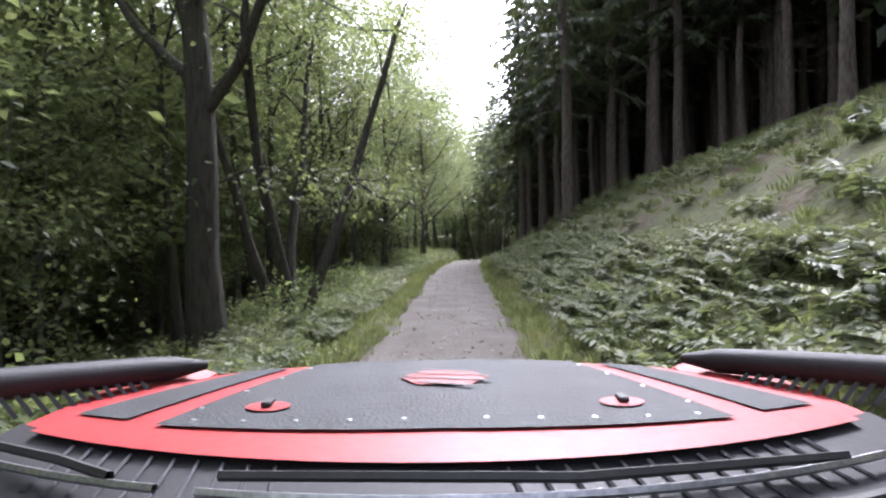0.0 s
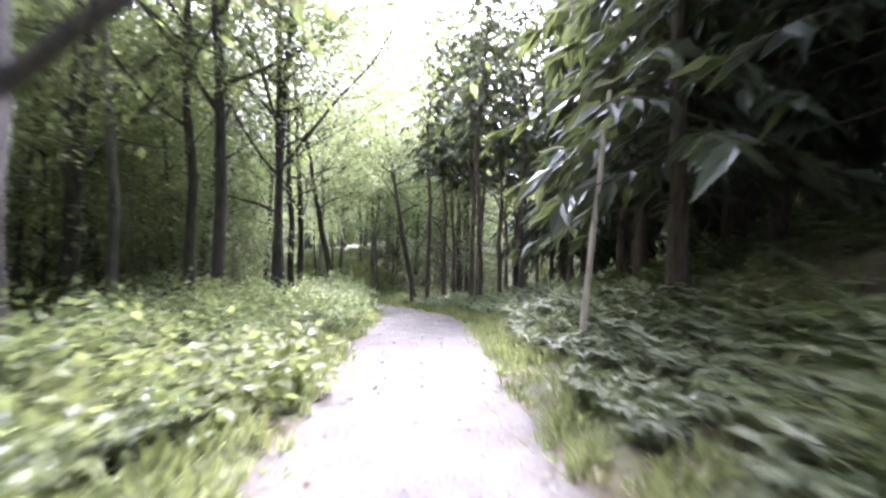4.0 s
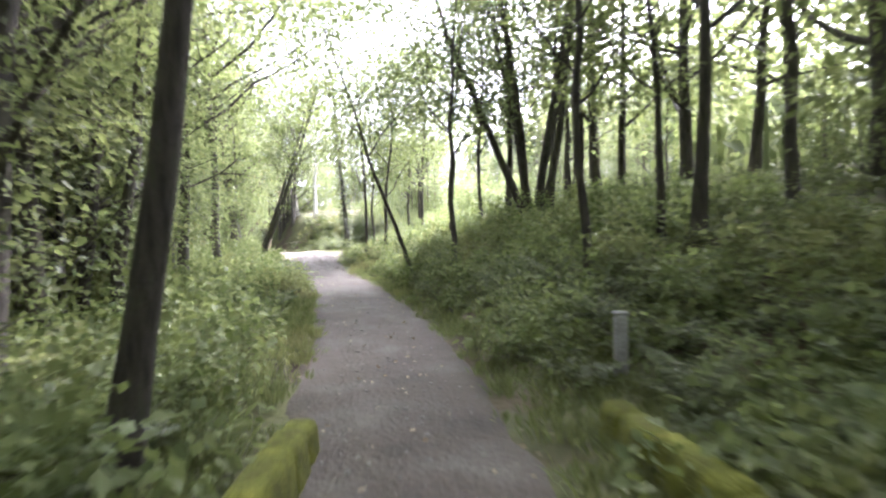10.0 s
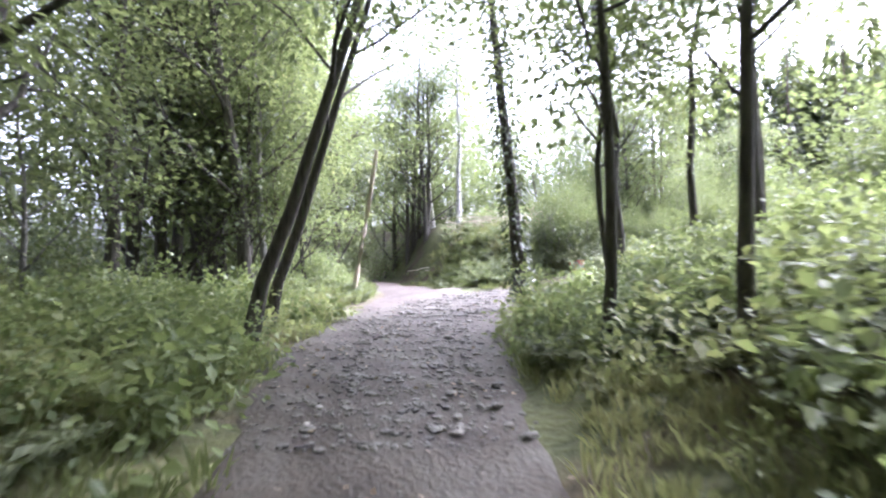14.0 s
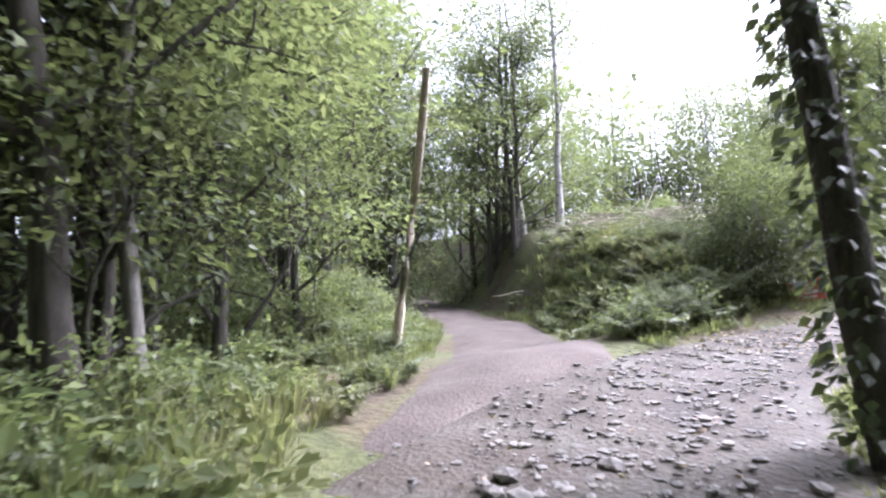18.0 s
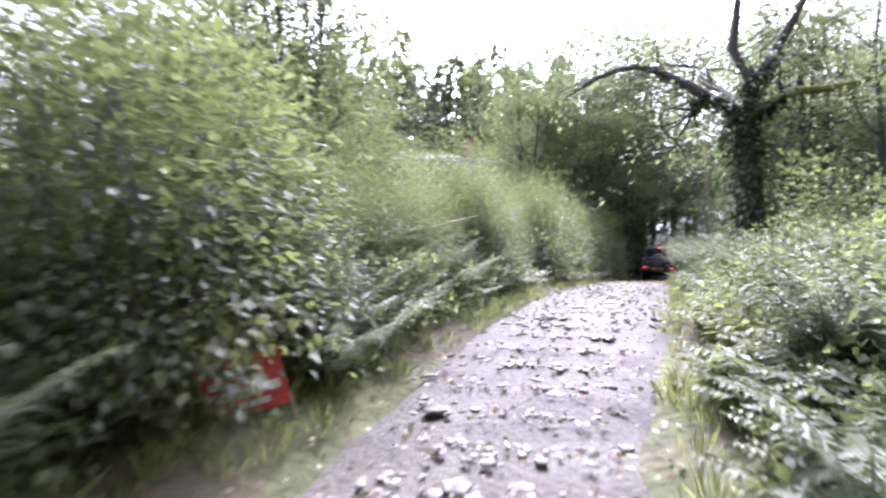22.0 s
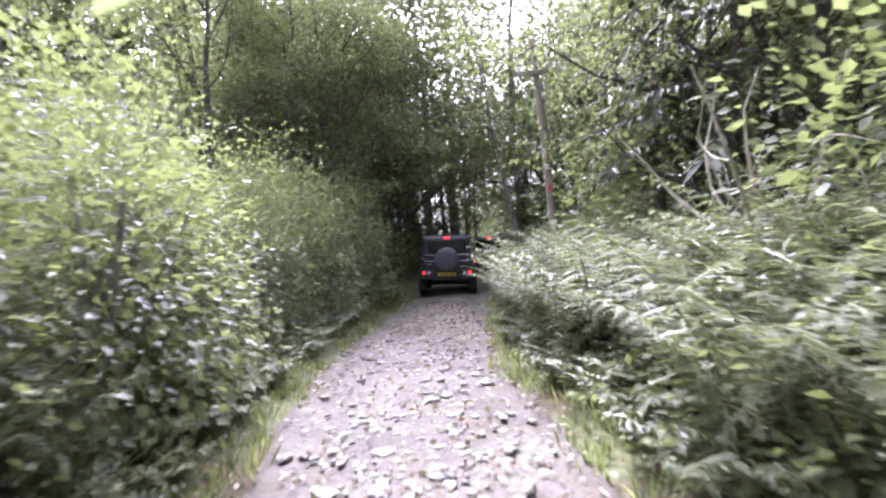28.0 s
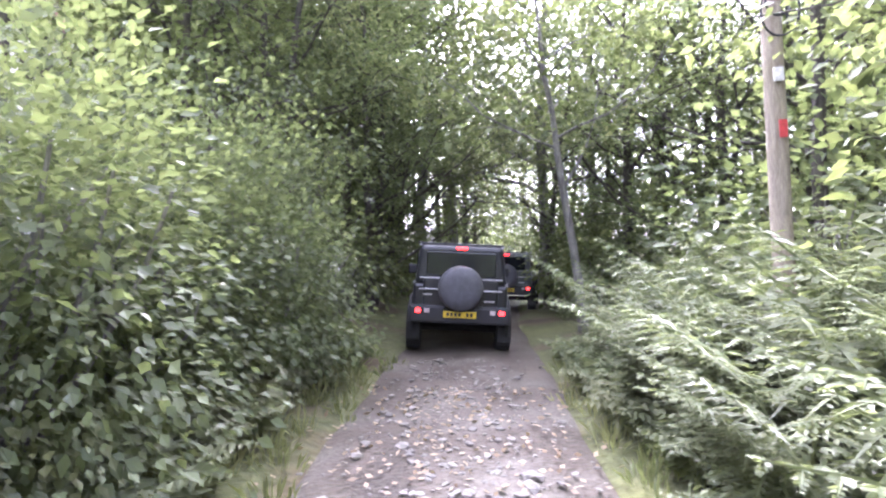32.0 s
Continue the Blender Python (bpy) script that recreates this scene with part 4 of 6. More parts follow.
# feathery trees beyond the clearing
far_tree = [broadleaf("willow", "feathery grey-green tree beyond the clearing", 10, 0.12, M_BARK_GREY, M_LEAF_PALE, 0.25, 3.0, 12, leaf_size=0.15, per=46, reach=0.65)]
spots = [(*p, q, s) for q, (p, s) in enumerate((((-31.74, 120.14), 1.0), ((-28.82, 120.24), 0.95), ((-34.70, 122.83), 0.9), ((-19.63, 119.99), 0.8), ((-21.50, 114.62), 0.55), ((-37.03, 114.80), 0.8), ((-38.79, 121.55), 0.9), ((-27.27, 117.48), 0.7), ((-29.90, 115.91), 0.8), ((-28.91, 122.45), 0.9), ((-1.70, 129.00), 1.8), ((1.93, 131.33), 2.0), ((2.69, 128.33), 1.8), ((6.81, 130.32), 2.0), ((6.19, 125.85), 1.8), ((9.32, 126.08), 1.9), ((-4.94, 126.39), 1.6)))]
stand(far_tree, spots, "trees beyond the clearing")
spots = [(*p, q, s) for q, (p, s) in enumerate((((-28.41, 134.86), 0.6), ((-25.86, 134.59), 0.65), ((-15.47, 139.83), 0.6), ((-20.90, 141.63), 0.55), ((-9.72, 142.65), 0.7), ((-43.37, 122.60), 0.5), ((-43.51, 128.15), 0.45), ((-41.71, 122.55), 0.36), ((-40.87, 126.30), 0.34), ((-38.46, 128.59), 0.3), ((-25.59, 130.43), 0.5), ((-23.60, 134.75), 0.55), ((-21.46, 132.45), 0.6), ((-18.41, 136.17), 0.6), ((-13.59, 136.30), 0.62), ((-22.58, 137.34), 0.85), ((-21.30, 145.14), 0.95), ((-19.66, 141.47), 0.92), ((-17.87, 149.43), 0.88), ((-16.38, 145.71), 0.85), ((-15.14, 141.91), 0.95), ((-12.74, 150.08), 0.92), ((-11.65, 146.22), 0.88), ((-10.80, 142.29), 0.85), ((-7.80, 150.66), 0.95), ((-7.10, 146.67), 1.04), ((-6.64, 142.61), 1.00), ((-3.04, 151.18), 0.97), ((-2.73, 147.07), 1.07), ((1.39, 155.80), 1.04), ((1.55, 151.64), 1.00), ((1.46, 147.40), 0.97), ((6.18, 156.34), 1.07), ((5.95, 152.04), 1.04), ((-3.31, 110.70), 0.75), ((-2.96, 109.26), 0.7)))]
for s in spots:
    copy_thing(con[int(s[2]) % 3], pose(s[0], s[1], z_at(s[0], s[1]) - 1.5, 0, 0, 57 * s[2]) @ Matrix.Scale(s[3], 4))

# the ivied oak over the upper track
t = empty("ivied_oak", "old oak with ivied trunk and long mossy limbs", "tree")
trunk = np.array([(0, 0, -0.3), (0.05, 0.05, 1.2), (0.0, 0.15, 2.6), (0.05, 0.2, 3.6)])
part("trunk", Mesh().tube(trunk, [0.34, 0.28, 0.25, 0.24], 12), M_BARK, t, smooth=True)
im, cm = Mesh(), Mesh()
ivy(im, trunk, 0.3, 1500, 0.13)
tips, ways = [], []
for pts_, r, end in (
    (((0, 0, 3.3), (-0.65, 0, 3.85), (-1.2, 0.1, 4.25), (-1.75, 0.1, 4.6), (-2.6, 0.05, 4.72), (-3.5, 0.0, 4.35)), 0.15, 0.03),
    (((-0.75, 0, 3.95), (-0.98, -0.1, 3.65), (-1.15, -0.2, 3.2), (-1.4, -0.25, 2.75)), 0.06, 0.012),
    (((0, 0.05, 3.4), (0.08, 0.1, 4.2), (-0.22, 0.2, 4.9), (-0.1, 0.3, 6.2)), 0.17, 0.06),
    (((0.08, 0.1, 4.0), (0.6, 0.2, 4.8), (1.15, 0.3, 5.9), (1.3, 0.5, 7.0)), 0.12, 0.04),
    (((0.1, -0.1, 3.3), (0.8, -0.3, 3.75), (1.8, -0.4, 3.68), (2.5, -0.5, 3.92), (3.1, -0.5, 4.25), (3.05, -0.45, 5.0)), 0.09, 0.05),
    (((0.0, 0.1, 3.2), (-0.3, 1.0, 4.1), (-0.8, 2.0, 4.8), (-1.0, 3.2, 5.6)), 0.12, 0.03),
):
    limb = spline(pts_, 0.35)
    limb = limb + rng.normal(0, 0.025, limb.shape)
    k_ = len(limb)
    part("limb", Mesh().tube(limb, np.linspace(r, end, k_), 8), M_MOSS if r == 0.09 else M_BARK, t, "mossy limb" if r == 0.09 else "", smooth=True)
    ivy(im, limb[: max(3, k_ // 3)], r, 220, 0.11)
    bw = Mesh()
    for k in range(int(k_ * 1.2)):
        b = int(rng.integers(k_ // 4, k_))
        tw = bent(limb[b], unit(limb[b] - limb[b - 1]) * 0.6 + rng.normal(0, 0.8, 3), rng.uniform(0.6, 1.9), 6, -0.03, 0.3)
        bw.tube(tw, np.linspace(0.026, 0.005, 7), 4)
        for b in (2, 3, 4, 5):
            bw.tube(bent(tw[b], rng.normal(0, 1, 3), rng.uniform(0.25, 0.7), 3, 0, 0.3), np.linspace(0.009, 0.003, 4), 3)
        tips += [tw[-1], tw[3]]
        ways += [unit(tw[-1] - tw[0])] * 2
    part("branchwork", bw, M_BARK, t)
sprays(cm, tips, ways, 9, 0.35, 0.12)
part("ivy", im, M_IVY, t, "thick dark ivy")
part("crown", cm, M_LEAF_PALE, t, "sparse small leaves")
at_place(t, (-9.75, 103.7), -35.3, 1.2)

# slim crooked tree and the bleached twigs by the upper track
t = broadleaf("crooked_tree", "crooked slim tree with a bare mossy stem by the track", 9, 0.09, M_BARK_GREY, M_LEAF, 0.35, 2.6, 10, (-1.4, 0.4), leaf_size=0.18, per=20)
at_place(t, (-0.38, 117.95))
t = empty("bleached_bush", "dead bleached shrub with long crooked bare branches", "dead bush")
for q in range(7):
    th = rng.uniform(-0.8, 0.8)
    br = bent((0, 0, -0.1), (-0.7 * math.cos(th) + 0.35, math.sin(th) * 0.6, 1.0), rng.uniform(2.0, 3.4), 7, 0.0, 0.2)
    b = part("branch", Mesh().tube(br, np.linspace(0.035, 0.008, 8), 5), M_DEAD, t)
    for k in range(3):
        part("twig", Mesh().tube(bent(br[3 + k], rng.normal(0, 0.8, 3) + [0, 0, 0.5], rng.uniform(0.4, 1.0), 4, 0.02, 0.2), np.linspace(0.013, 0.003, 5), 4), M_DEAD, b)
at_place(t, (-6.64, 106.91))

# hedge and bushes
def bush(name, label, w, h, count, size, material, stems=8, bark=None):
    m, st = bush_mesh(w, h, count, size, stems)
    b = empty(name, label, "bush")
    part("stemwork", st, bark or M_BARK_GREY, b)
    part("foliage", m, material, b)
    return b


hedges = [bush("hedge_bush", "tall bush with yellow-green leaves over dark shade", 2.5, 3.7, 7000, 0.085, M_LEAF_DARK), bush("hedge_bush", "tall leafy bush with dark inner shade", 2.7, 4.0, 7500, 0.085, M_LEAF_DARK), bush("hedge_bush", "tall sallow bush with lighter green leaves", 2.6, 3.9, 7000, 0.085, M_LEAF)]
hedge_row = (scatter(101.2, 108.5, 0.55, 2.1, 2.7, -1, seed=20, clear=1.95, small=0.66, large=0.84) + scatter(103.0, 114.5, 1.2, 4.2, 6.0, -1, seed=126, small=0.8, large=1.0) + scatter(108.5, 120.8 + 7, 0.65, 2.35, 3.0, -1, seed=20, clear=2.2, small=0.8, large=1.1) + scatter(114.5, 120.8 + 7, 1.5, 4.8, 6.5, -1, seed=26))
hedge_row = [(x, y, a, s if open_view(x, y) else s * (0.76 if y < 106 else 1.0)) for x, y, a, s in hedge_row]
stand(hedges, hedge_row, "hedge along the track", least=2.1)
brambles = [bush("bramble_bush", "low bramble bush with broad bright green leaves", 1.7, 1.2, 1100, 0.1, M_BRAMBLE), bush("bramble_bush", "spreading bramble with dark arching stems", 2.0, 0.95, 1100, 0.09, M_LEAF)]
spots = scatter(-8, 51.7, 1.2, 2.6, 5.5, -1, seed=21, clear=2.3) + scatter(36.1, 48.7, 0.8, 2.2, 3.6, -1, seed=27, clear=2.1) + scatter(103.0, 120.8 + 6, 0.7, 2.5, 4.5, 1, seed=22, clear=2.3) + scatter(82.2, 89.9, 0.5, 2.5, 5.5, -1, seed=28, clear=2.3)
spots += [(*p, q, 1.1) for q, p in enumerate(((-0.08, 48.85), (0.54, 48.78), (0.92, 49.75), (1.28, 50.72), (0.10, 51.34), (-0.21, 47.86), (0.71, 47.26)))]
spots += [(*p, q, s) for q, (p, s) in enumerate((((-25.74, 85.72), 1.0), ((-25.92, 86.24), 1.0), ((-25.48, 86.62), 1.0), ((-25.56, 87.23), 1.0), ((-25.28, 87.74), 1.0), ((-25.21, 88.34), 0.9), ((-25.50, 89.28), 0.8), ((-25.91, 90.26), 0.7), ((-27.88, 86.50), 1.2), ((-27.77, 87.26), 1.2), ((-27.52, 88.15), 1.2), ((-27.25, 89.06), 1.1), ((-27.48, 90.20), 1.0), ((-22.03, 84.36), 0.9), ((-22.16, 84.95), 0.9), ((-22.71, 85.82), 0.8), ((-22.16, 83.94), 0.9)))]
spots += scatter(79.2, 92.3, 0.8, 2.6, 6, 1, seed=29, clear=2.5) + [(*p, q, 1.0) for q, p in enumerate(((-27.87, 101.49), (-28.99, 102.06), (-24.10, 98.88), (-22.91, 98.35), (-22.06, 98.21), (-21.17, 98.09), (-20.55, 99.50), (-23.43, 101.43), (-22.25, 103.13), (-20.09, 103.07), (-28.24, 104.65), (-28.10, 106.94), (-19.19, 102.40), (-21.98, 97.62), (-21.55, 98.17), (-20.75, 98.27), (-20.02, 99.37), (-19.23, 99.47), (-22.65, 97.53), (-18.15, 100.61), (-16.78, 101.79)))]
spots += [(*p, q, 1.0) for q, p in enumerate(((-26.96, 97.50), (-27.02, 98.50), (-26.83, 99.53), (-25.44, 98.70), (-24.30, 97.83), (-24.06, 98.87), (-27.39, 101.48), (-26.11, 101.64), (-28.67, 101.32), (-24.36, 100.85), (-26.99, 104.55), (-24.40, 96.81), (-25.41, 97.19), (-23.14, 96.97)))]
spots += [(*p, q, 1.0) for q, p in enumerate(((-14.44, 86.06), (-13.48, 85.55), (-12.76, 85.49), (-12.25, 86.56), (-13.64, 88.00), (-14.72, 88.41), (-12.87, 88.63), (-10.24, 82.01), (-11.67, 83.45), (-9.77, 83.58)))]
stand(brambles, away(away(spots, -25.1, 99.0, 2.4), -23.6, 97.0, 1.2), "brambles beside the track")
scrub = [bush("scrub_bush", "leafy scrub bush on the mound above the junction", 2.6, 2.2, 1700, 0.14, M_LEAF), bush("scrub_bush", "pale green scrub bush in the clearing", 2.4, 1.8, 1500, 0.13, M_BRAMBLE)]
spots = [(*p, q, 1.0) for q, p in enumerate(((-21.20, 100.30), (-20.31, 101.85), (-19.15, 103.53), (-17.97, 105.22), (-22.06, 100.99), (-23.18, 101.00), (-20.33, 101.35), (-19.15, 101.50), (-18.49, 102.08), (-16.49, 103.84), (-16.46, 108.18), (-29.66, 103.95), (-21.37, 106.90), (-19.84, 108.75), (-14.59, 105.09), (-19.18, 101.34), (-17.43, 102.56)))]
stand(scrub, [(x, y, a, s * (0.5 if q in (4, 5, 11) else 0.85)) for q, (x, y, a, s) in enumerate(spots)], "scrub on the mound")
under = [bush("understorey_bush", "dark evergreen bush filling the shade under the trees", 3.2, 2.9, 2600, 0.13, M_LEAF_DARK), bush("understorey_bush", "loose shade-grown bush with dull green leaves", 3.0, 2.4, 2000, 0.13, M_LEAF)]
spots = [(*p, q, 1.0) for q, p in enumerate(((-32.87, 87.41), (-33.10, 88.54), (-33.19, 89.80), (-34.23, 91.55), (-34.08, 93.02), (-34.80, 95.06), (-34.47, 96.69), (-34.93, 98.96), (-36.58, 102.85), (-36.08, 104.64), (-35.08, 105.53), (-40.97, 93.58), (-42.18, 97.87), (-42.93, 102.55), (-44.90, 108.84), (-45.46, 113.69), (-28.71, 84.65), (-29.57, 86.64), (-42.39, 104.41), (-46.93, 111.09), (-54.83, 116.14), (-28.38, 81.16), (-30.08, 82.36), (-31.60, 83.71), (-36.01, 82.69), (-39.84, 84.73), (-41.02, 86.36), (-47.21, 106.50), (-38.44, 106.34), (-35.50, 105.55)))]
spots += [(*p, q, 1.6) for q, p in enumerate(((-33.79, 106.39), (-34.10, 109.57), (-33.61, 112.04), (-32.49, 113.70), (-30.88, 114.49), (-29.59, 116.23), (-27.93, 117.05), (-26.06, 116.85), (-24.45, 117.63), (-22.85, 118.42), (-21.29, 120.29), (-19.62, 122.22), (-17.85, 124.20)))]
spots += [(*p, q, 1.9) for q, p in enumerate(((21.04, 148.12), (21.95, 146.27), (22.80, 144.47), (24.30, 143.43), (25.80, 142.39)))]
spots += [(*p, q, 1.1) for q, p in enumerate(((-1.92, 125.11), (0.80, 128.09), (4.98, 132.49), (8.59, 134.85), (11.95, 136.17), (10.62, 131.01), (15.42, 139.85), (15.32, 137.49), (15.08, 135.22), (13.12, 131.71), (9.20, 127.12), (6.21, 123.12), (4.48, 120.67), (3.38, 119.00), (2.31, 117.30), (2.09, 116.24), (1.83, 115.20), (1.49, 114.22), (-1.59, 113.15), (-1.74, 110.84), (2.62, 122.37), (1.99, 127.60), (-7.32, 120.72), (-3.47, 122.89), (-6.35, 105.32), (-6.88, 103.25), (-3.28, 110.50)))]
spots += scatter(56.9, 71.7, 2.4, 9, 16, 1, seed=77) + scatter(-8, 52.8, 1.3, 8, 18, -1, seed=72) + scatter(59.6, 83.3, 1.2, 8, 18, -1, seed=73) + scatter(99.0, 120.5, 1.3, 5.5, 9, 1, seed=74) + scatter(72.7, 85.9, 0.6, 9, 20, -1, seed=75) + scatter(29.8, 54.8, 1.0, 16, 28, 1, seed=76)
spots += scatter(26, 64, 0.5, 22, 38, 1, seed=251, small=1.6, large=2.5)
stand(under, spots, "understorey of the wood", least=3.2)

# bracken
ferns = [(6, 1.0, 0.6), (6, 0.9, 0.75), (7, 1.1, 0.5)]


def fern_thing(count, size, droop):
    f = empty("bracken", "bright green bracken plant with arching feathery fronds", "fern")
    for q in range(count):
        m = Mesh()
        frond(m, q * 6.283 / count + rng.uniform(-0.35, 0.35), size * rng.uniform(0.75, 1.15), droop * rng.uniform(0.8, 1.2), 16, 8, 6)
        part("frond", m, M_FERN, f)
    return f


spots = patch((-4.5, 112.7), 0.9, 13, 231, 1.4, 1.75) + patch((-3.4, 113.3), 1.2, 10, 232, 1.5, 1.85) + patch((-5.3, 111.0), 0.9, 10, 233, 1.3, 1.7) + scatter(114.5, 120.8 + 5, 0.14, 1.6, 4.0, 1, seed=32, clear=1.5, small=1.3, large=1.8) + scatter(98.5, 114.5, 0.25, 1.65, 3.8, 1, seed=34, clear=1.55, small=0.9, large=1.3) + scatter(98.0, 107.0, 0.35, 1.4, 2.2, -1, seed=133, clear=1.3, small=0.7, large=1.05) + scatter(95.3, 120.8 + 2, 0.6, 2.0, 2.7, -1, seed=33, clear=1.9, small=0.6, large=1.0) + scatter(66.6, 82.2, 1.1, 2.1, 3.5, 1, seed=30, clear=2.0, small=0.6, large=1.0)
spots += [(*p, q, 0.9) for q, p in enumerate(((-21.57, 95.65), (-21.09, 96.01), (-20.66, 96.77), (-20.08, 96.34), (-19.55, 96.91), (-22.22, 96.07), (-22.77, 96.01), (-18.96, 97.99), (-23.09, 96.03), (-22.38, 96.38), (-21.40, 96.31), (-20.11, 96.38), (-24.01, 96.14), (-22.94, 94.98), (-22.29, 95.06), (-21.54, 94.95), (-20.99, 95.22), (-19.63, 95.99)))]
spots = [(x, y, a, s * 0.85) for x, y, a, s in away(away(spots, -20.22, 95.42, 0.8), -20.1, 94.5, 0.8)]
stand([fern_thing(*m) for m in ferns], spots[:299], "bracken beside the track", least=1.35)


def carpet(name, label, category, templates, spots, material):
    """What nobody could count: one object."""
    out = Mesh()
    for q, t in enumerate(templates):
        some = [s for k, s in enumerate(spots) if k % len(templates) == q]
        xy = np.array([s[:2] for s in some])
        w = stamped(t, np.c_[xy, ground(xy) - 0.02, [s[2] for s in some], [s[3] for s in some], rng.normal(0, 0.12, len(some))])
        for f in w.f:
            out.f.append(f + out.n)
        out.v += w.v
        out.n += w.n
    return tagged(part(name, out, material), label, category, kind="stuff")


small_ferns = [fern_mesh(5, 0.75, 0.9, 10, 3), fern_mesh(5, 0.62, 0.8, 10, 3)]
spots = scatter(-12, 29.8, 0.13, 1.9, 8.0, 1, seed=40, clear=1.75) + scatter(29.8, 51.7, 0.07, 1.9, 9, 1, seed=40, clear=1.75) + scatter(-12, 51.7, 0.16, 3.2, 12, -1, seed=41)
spots += scatter(56.9, 85.2, 0.04, 1.7, 10, 1, seed=42, clear=1.6) + scatter(56.9, 85.2, 0.04, 1.7, 8, -1, seed=43, clear=1.6) + scatter(-8, 56.9, 0.06, 1.7, 3.6, -1, seed=143, clear=1.6) + scatter(-8, 56.9, 0.06, 1.7, 3.6, 1, seed=144, clear=1.6) + scatter(85.2, 93.6, 0.06, 2.8, 7, -1, seed=46, clear=2.4)
spots += scatter(93.6, 120.8 + 14, 0.06, 1.9, 9, 1, seed=44, clear=1.8) + scatter(92.3, 104.2, 0.04, 2.6, 12, -1, seed=45, clear=2.3)
spots += patch((-25.50, 90.41), 3, 70, 1) + patch((-29.18, 91.94), 3.5, 90, 2) + patch((-23.65, 88.26), 3, 80, 3) + patch((-24.43, 95.80), 3.5, 90, 4) + patch((-21.99, 94.89), 2.5, 60, 5) + patch((6.23, 54.55), 5, 220, 6) + patch((4.48, 55.58), 4, 120, 7) + patch((-13.21, 84.49), 4, 160, 11) + patch((-12.71, 87.47), 4, 140, 12)
spots += scatter(97.7, 120.8 + 8, 0.06, 1.45, 2.7, -1, seed=145, clear=1.4) + scatter(97.7, 120.8 + 8, 0.06, 1.4, 2.3, 1, seed=146, clear=1.35) + patch((-7.54, 76.94), 3.5, 150, 13) + patch((-6.53, 77.58), 3.5, 150, 14)
spots = away(away(spots, -20.22, 95.42, 0.7), -20.1, 94.5, 0.7)
carpet("bracken_carpet", "carpet of small green ferns covering the woodland floor", "ferns", small_ferns, spots, M_FERN)
clumps = [bush_mesh(1.0, 0.75, 230, 0.1, 3)[0], bush_mesh(1.3, 0.6, 260, 0.12, 3)[0], bush_mesh(0.8, 0.95, 220, 0.085, 3)[0]]
spots = scatter(28, 57, 0.11, 1.45, 5.0, -1, seed=211, clear=1.4, small=0.6, large=1.2) + scatter(64, 92, 0.06, 1.5, 6.5, -1, seed=212, clear=1.45, small=0.6, large=1.25) + scatter(64, 92, 0.06, 1.6, 7.0, 1, seed=213, clear=1.5, small=0.6, large=1.2)
spots += scatter(-8, 30, 0.25, 1.6, 5.0, -1, seed=214, clear=1.5, small=0.4, large=0.9) + scatter(26, 56, 0.2, 1.9, 8.0, 1, seed=215, clear=1.8, small=0.3, large=0.75) + scatter(97, 124, 0.09, 1.75, 5.0, 1, seed=216, clear=1.7, small=0.45, large=0.95) + scatter(97.5, 108, 0.1, 1.5, 3.2, -1, seed=217, clear=1.4, small=0.4, large=0.9)
spots += patch((4.5, 58.5), 4, 90, 218, 0.5, 1.0) + patch((-23.5, 96.5), 4, 130, 219, 0.25, 0.5) + patch((-20.5, 98.8), 2.5, 60, 220, 0.5, 0.9)
spots = [q for q in spots if math.hypot(q[0] + 20.22, q[1] - 95.42) > 0.8 and math.hypot(q[0] + 20.1, q[1] - 94.6) > 0.7]
carpet("undergrowth", "dense leafy undergrowth of bramble and nettle along the track", "undergrowth", clumps, spots, M_BRAMBLE)
tufts = [grass_mesh(22, 0.17, 0.13), grass_mesh(20, 0.24)]
spots = []
for k, (lo, hi) in enumerate(((-12, 58.5), (60.7, 85.2), (85.2, 96.4), (96.4, 120.8 + 8))):
    for side in (-1, 1):
        spots += scatter(lo, hi, 0.03 if k < 3 else 0.05, 1.0, 2.6, side, 1.02 if k != 2 else 1.5, 50 + 2 * k + side)
spots += scatter(-12, 28.0, 0.025, 2.4, 11, 1, 2.3, 91) + scatter(28.0, 49.2, 0.02, 2.4, 11, 1, 2.3, 91) + scatter(88.6, 95.0, 0.02, 2.6, 8, -1, 2.5, 92) + patch((-25.0, 97.0), 4.5, 700, 241, 1.0, 2.0) + patch((-22.3, 96.0), 2.5, 250, 242, 0.8, 1.6)
carpet("verge_grass", "rough grass along both edges of the track", "grass", tufts, spots, M_GRASS)
tall = [grass_mesh(18, 0.5, 0.12)]
carpet("tall_grass", "tall pale grass on the verge at the junction", "grass", tall, scatter(83.3, 93.6, 0.013, 2.3, 6, -1, 2.3, 61) + patch((-25.80, 90.81), 2.5, 120, 8) + patch((-28.21, 91.31), 3, 160, 9) + patch((-24.26, 88.38), 2.5, 90, 10), M_GRASS)

# dead brushwood on the felled mound
lm = Mesh()
for q in range(260):
    g = rng.uniform(0, 1, 2)
    x, y = np.array((-25.1, 99.9)) + np.array([rng.normal(0, 1.9), rng.normal(0, 1.3)])
    z = z_at(x, y)
    lm.tube(bent((x, y, z + 0.1 + rng.uniform(0, 0.6)), rng.normal(0, 1, 3) * [1, 1, 0.15], rng.uniform(0.4, 1.6), 3, 0, 0.1), np.linspace(0.02, 0.006, 4), 3)
tagged(part("brushwood", lm, M_DEAD), "heap of dry brown brushwood on the felled mound", "brushwood", kind="stuff")


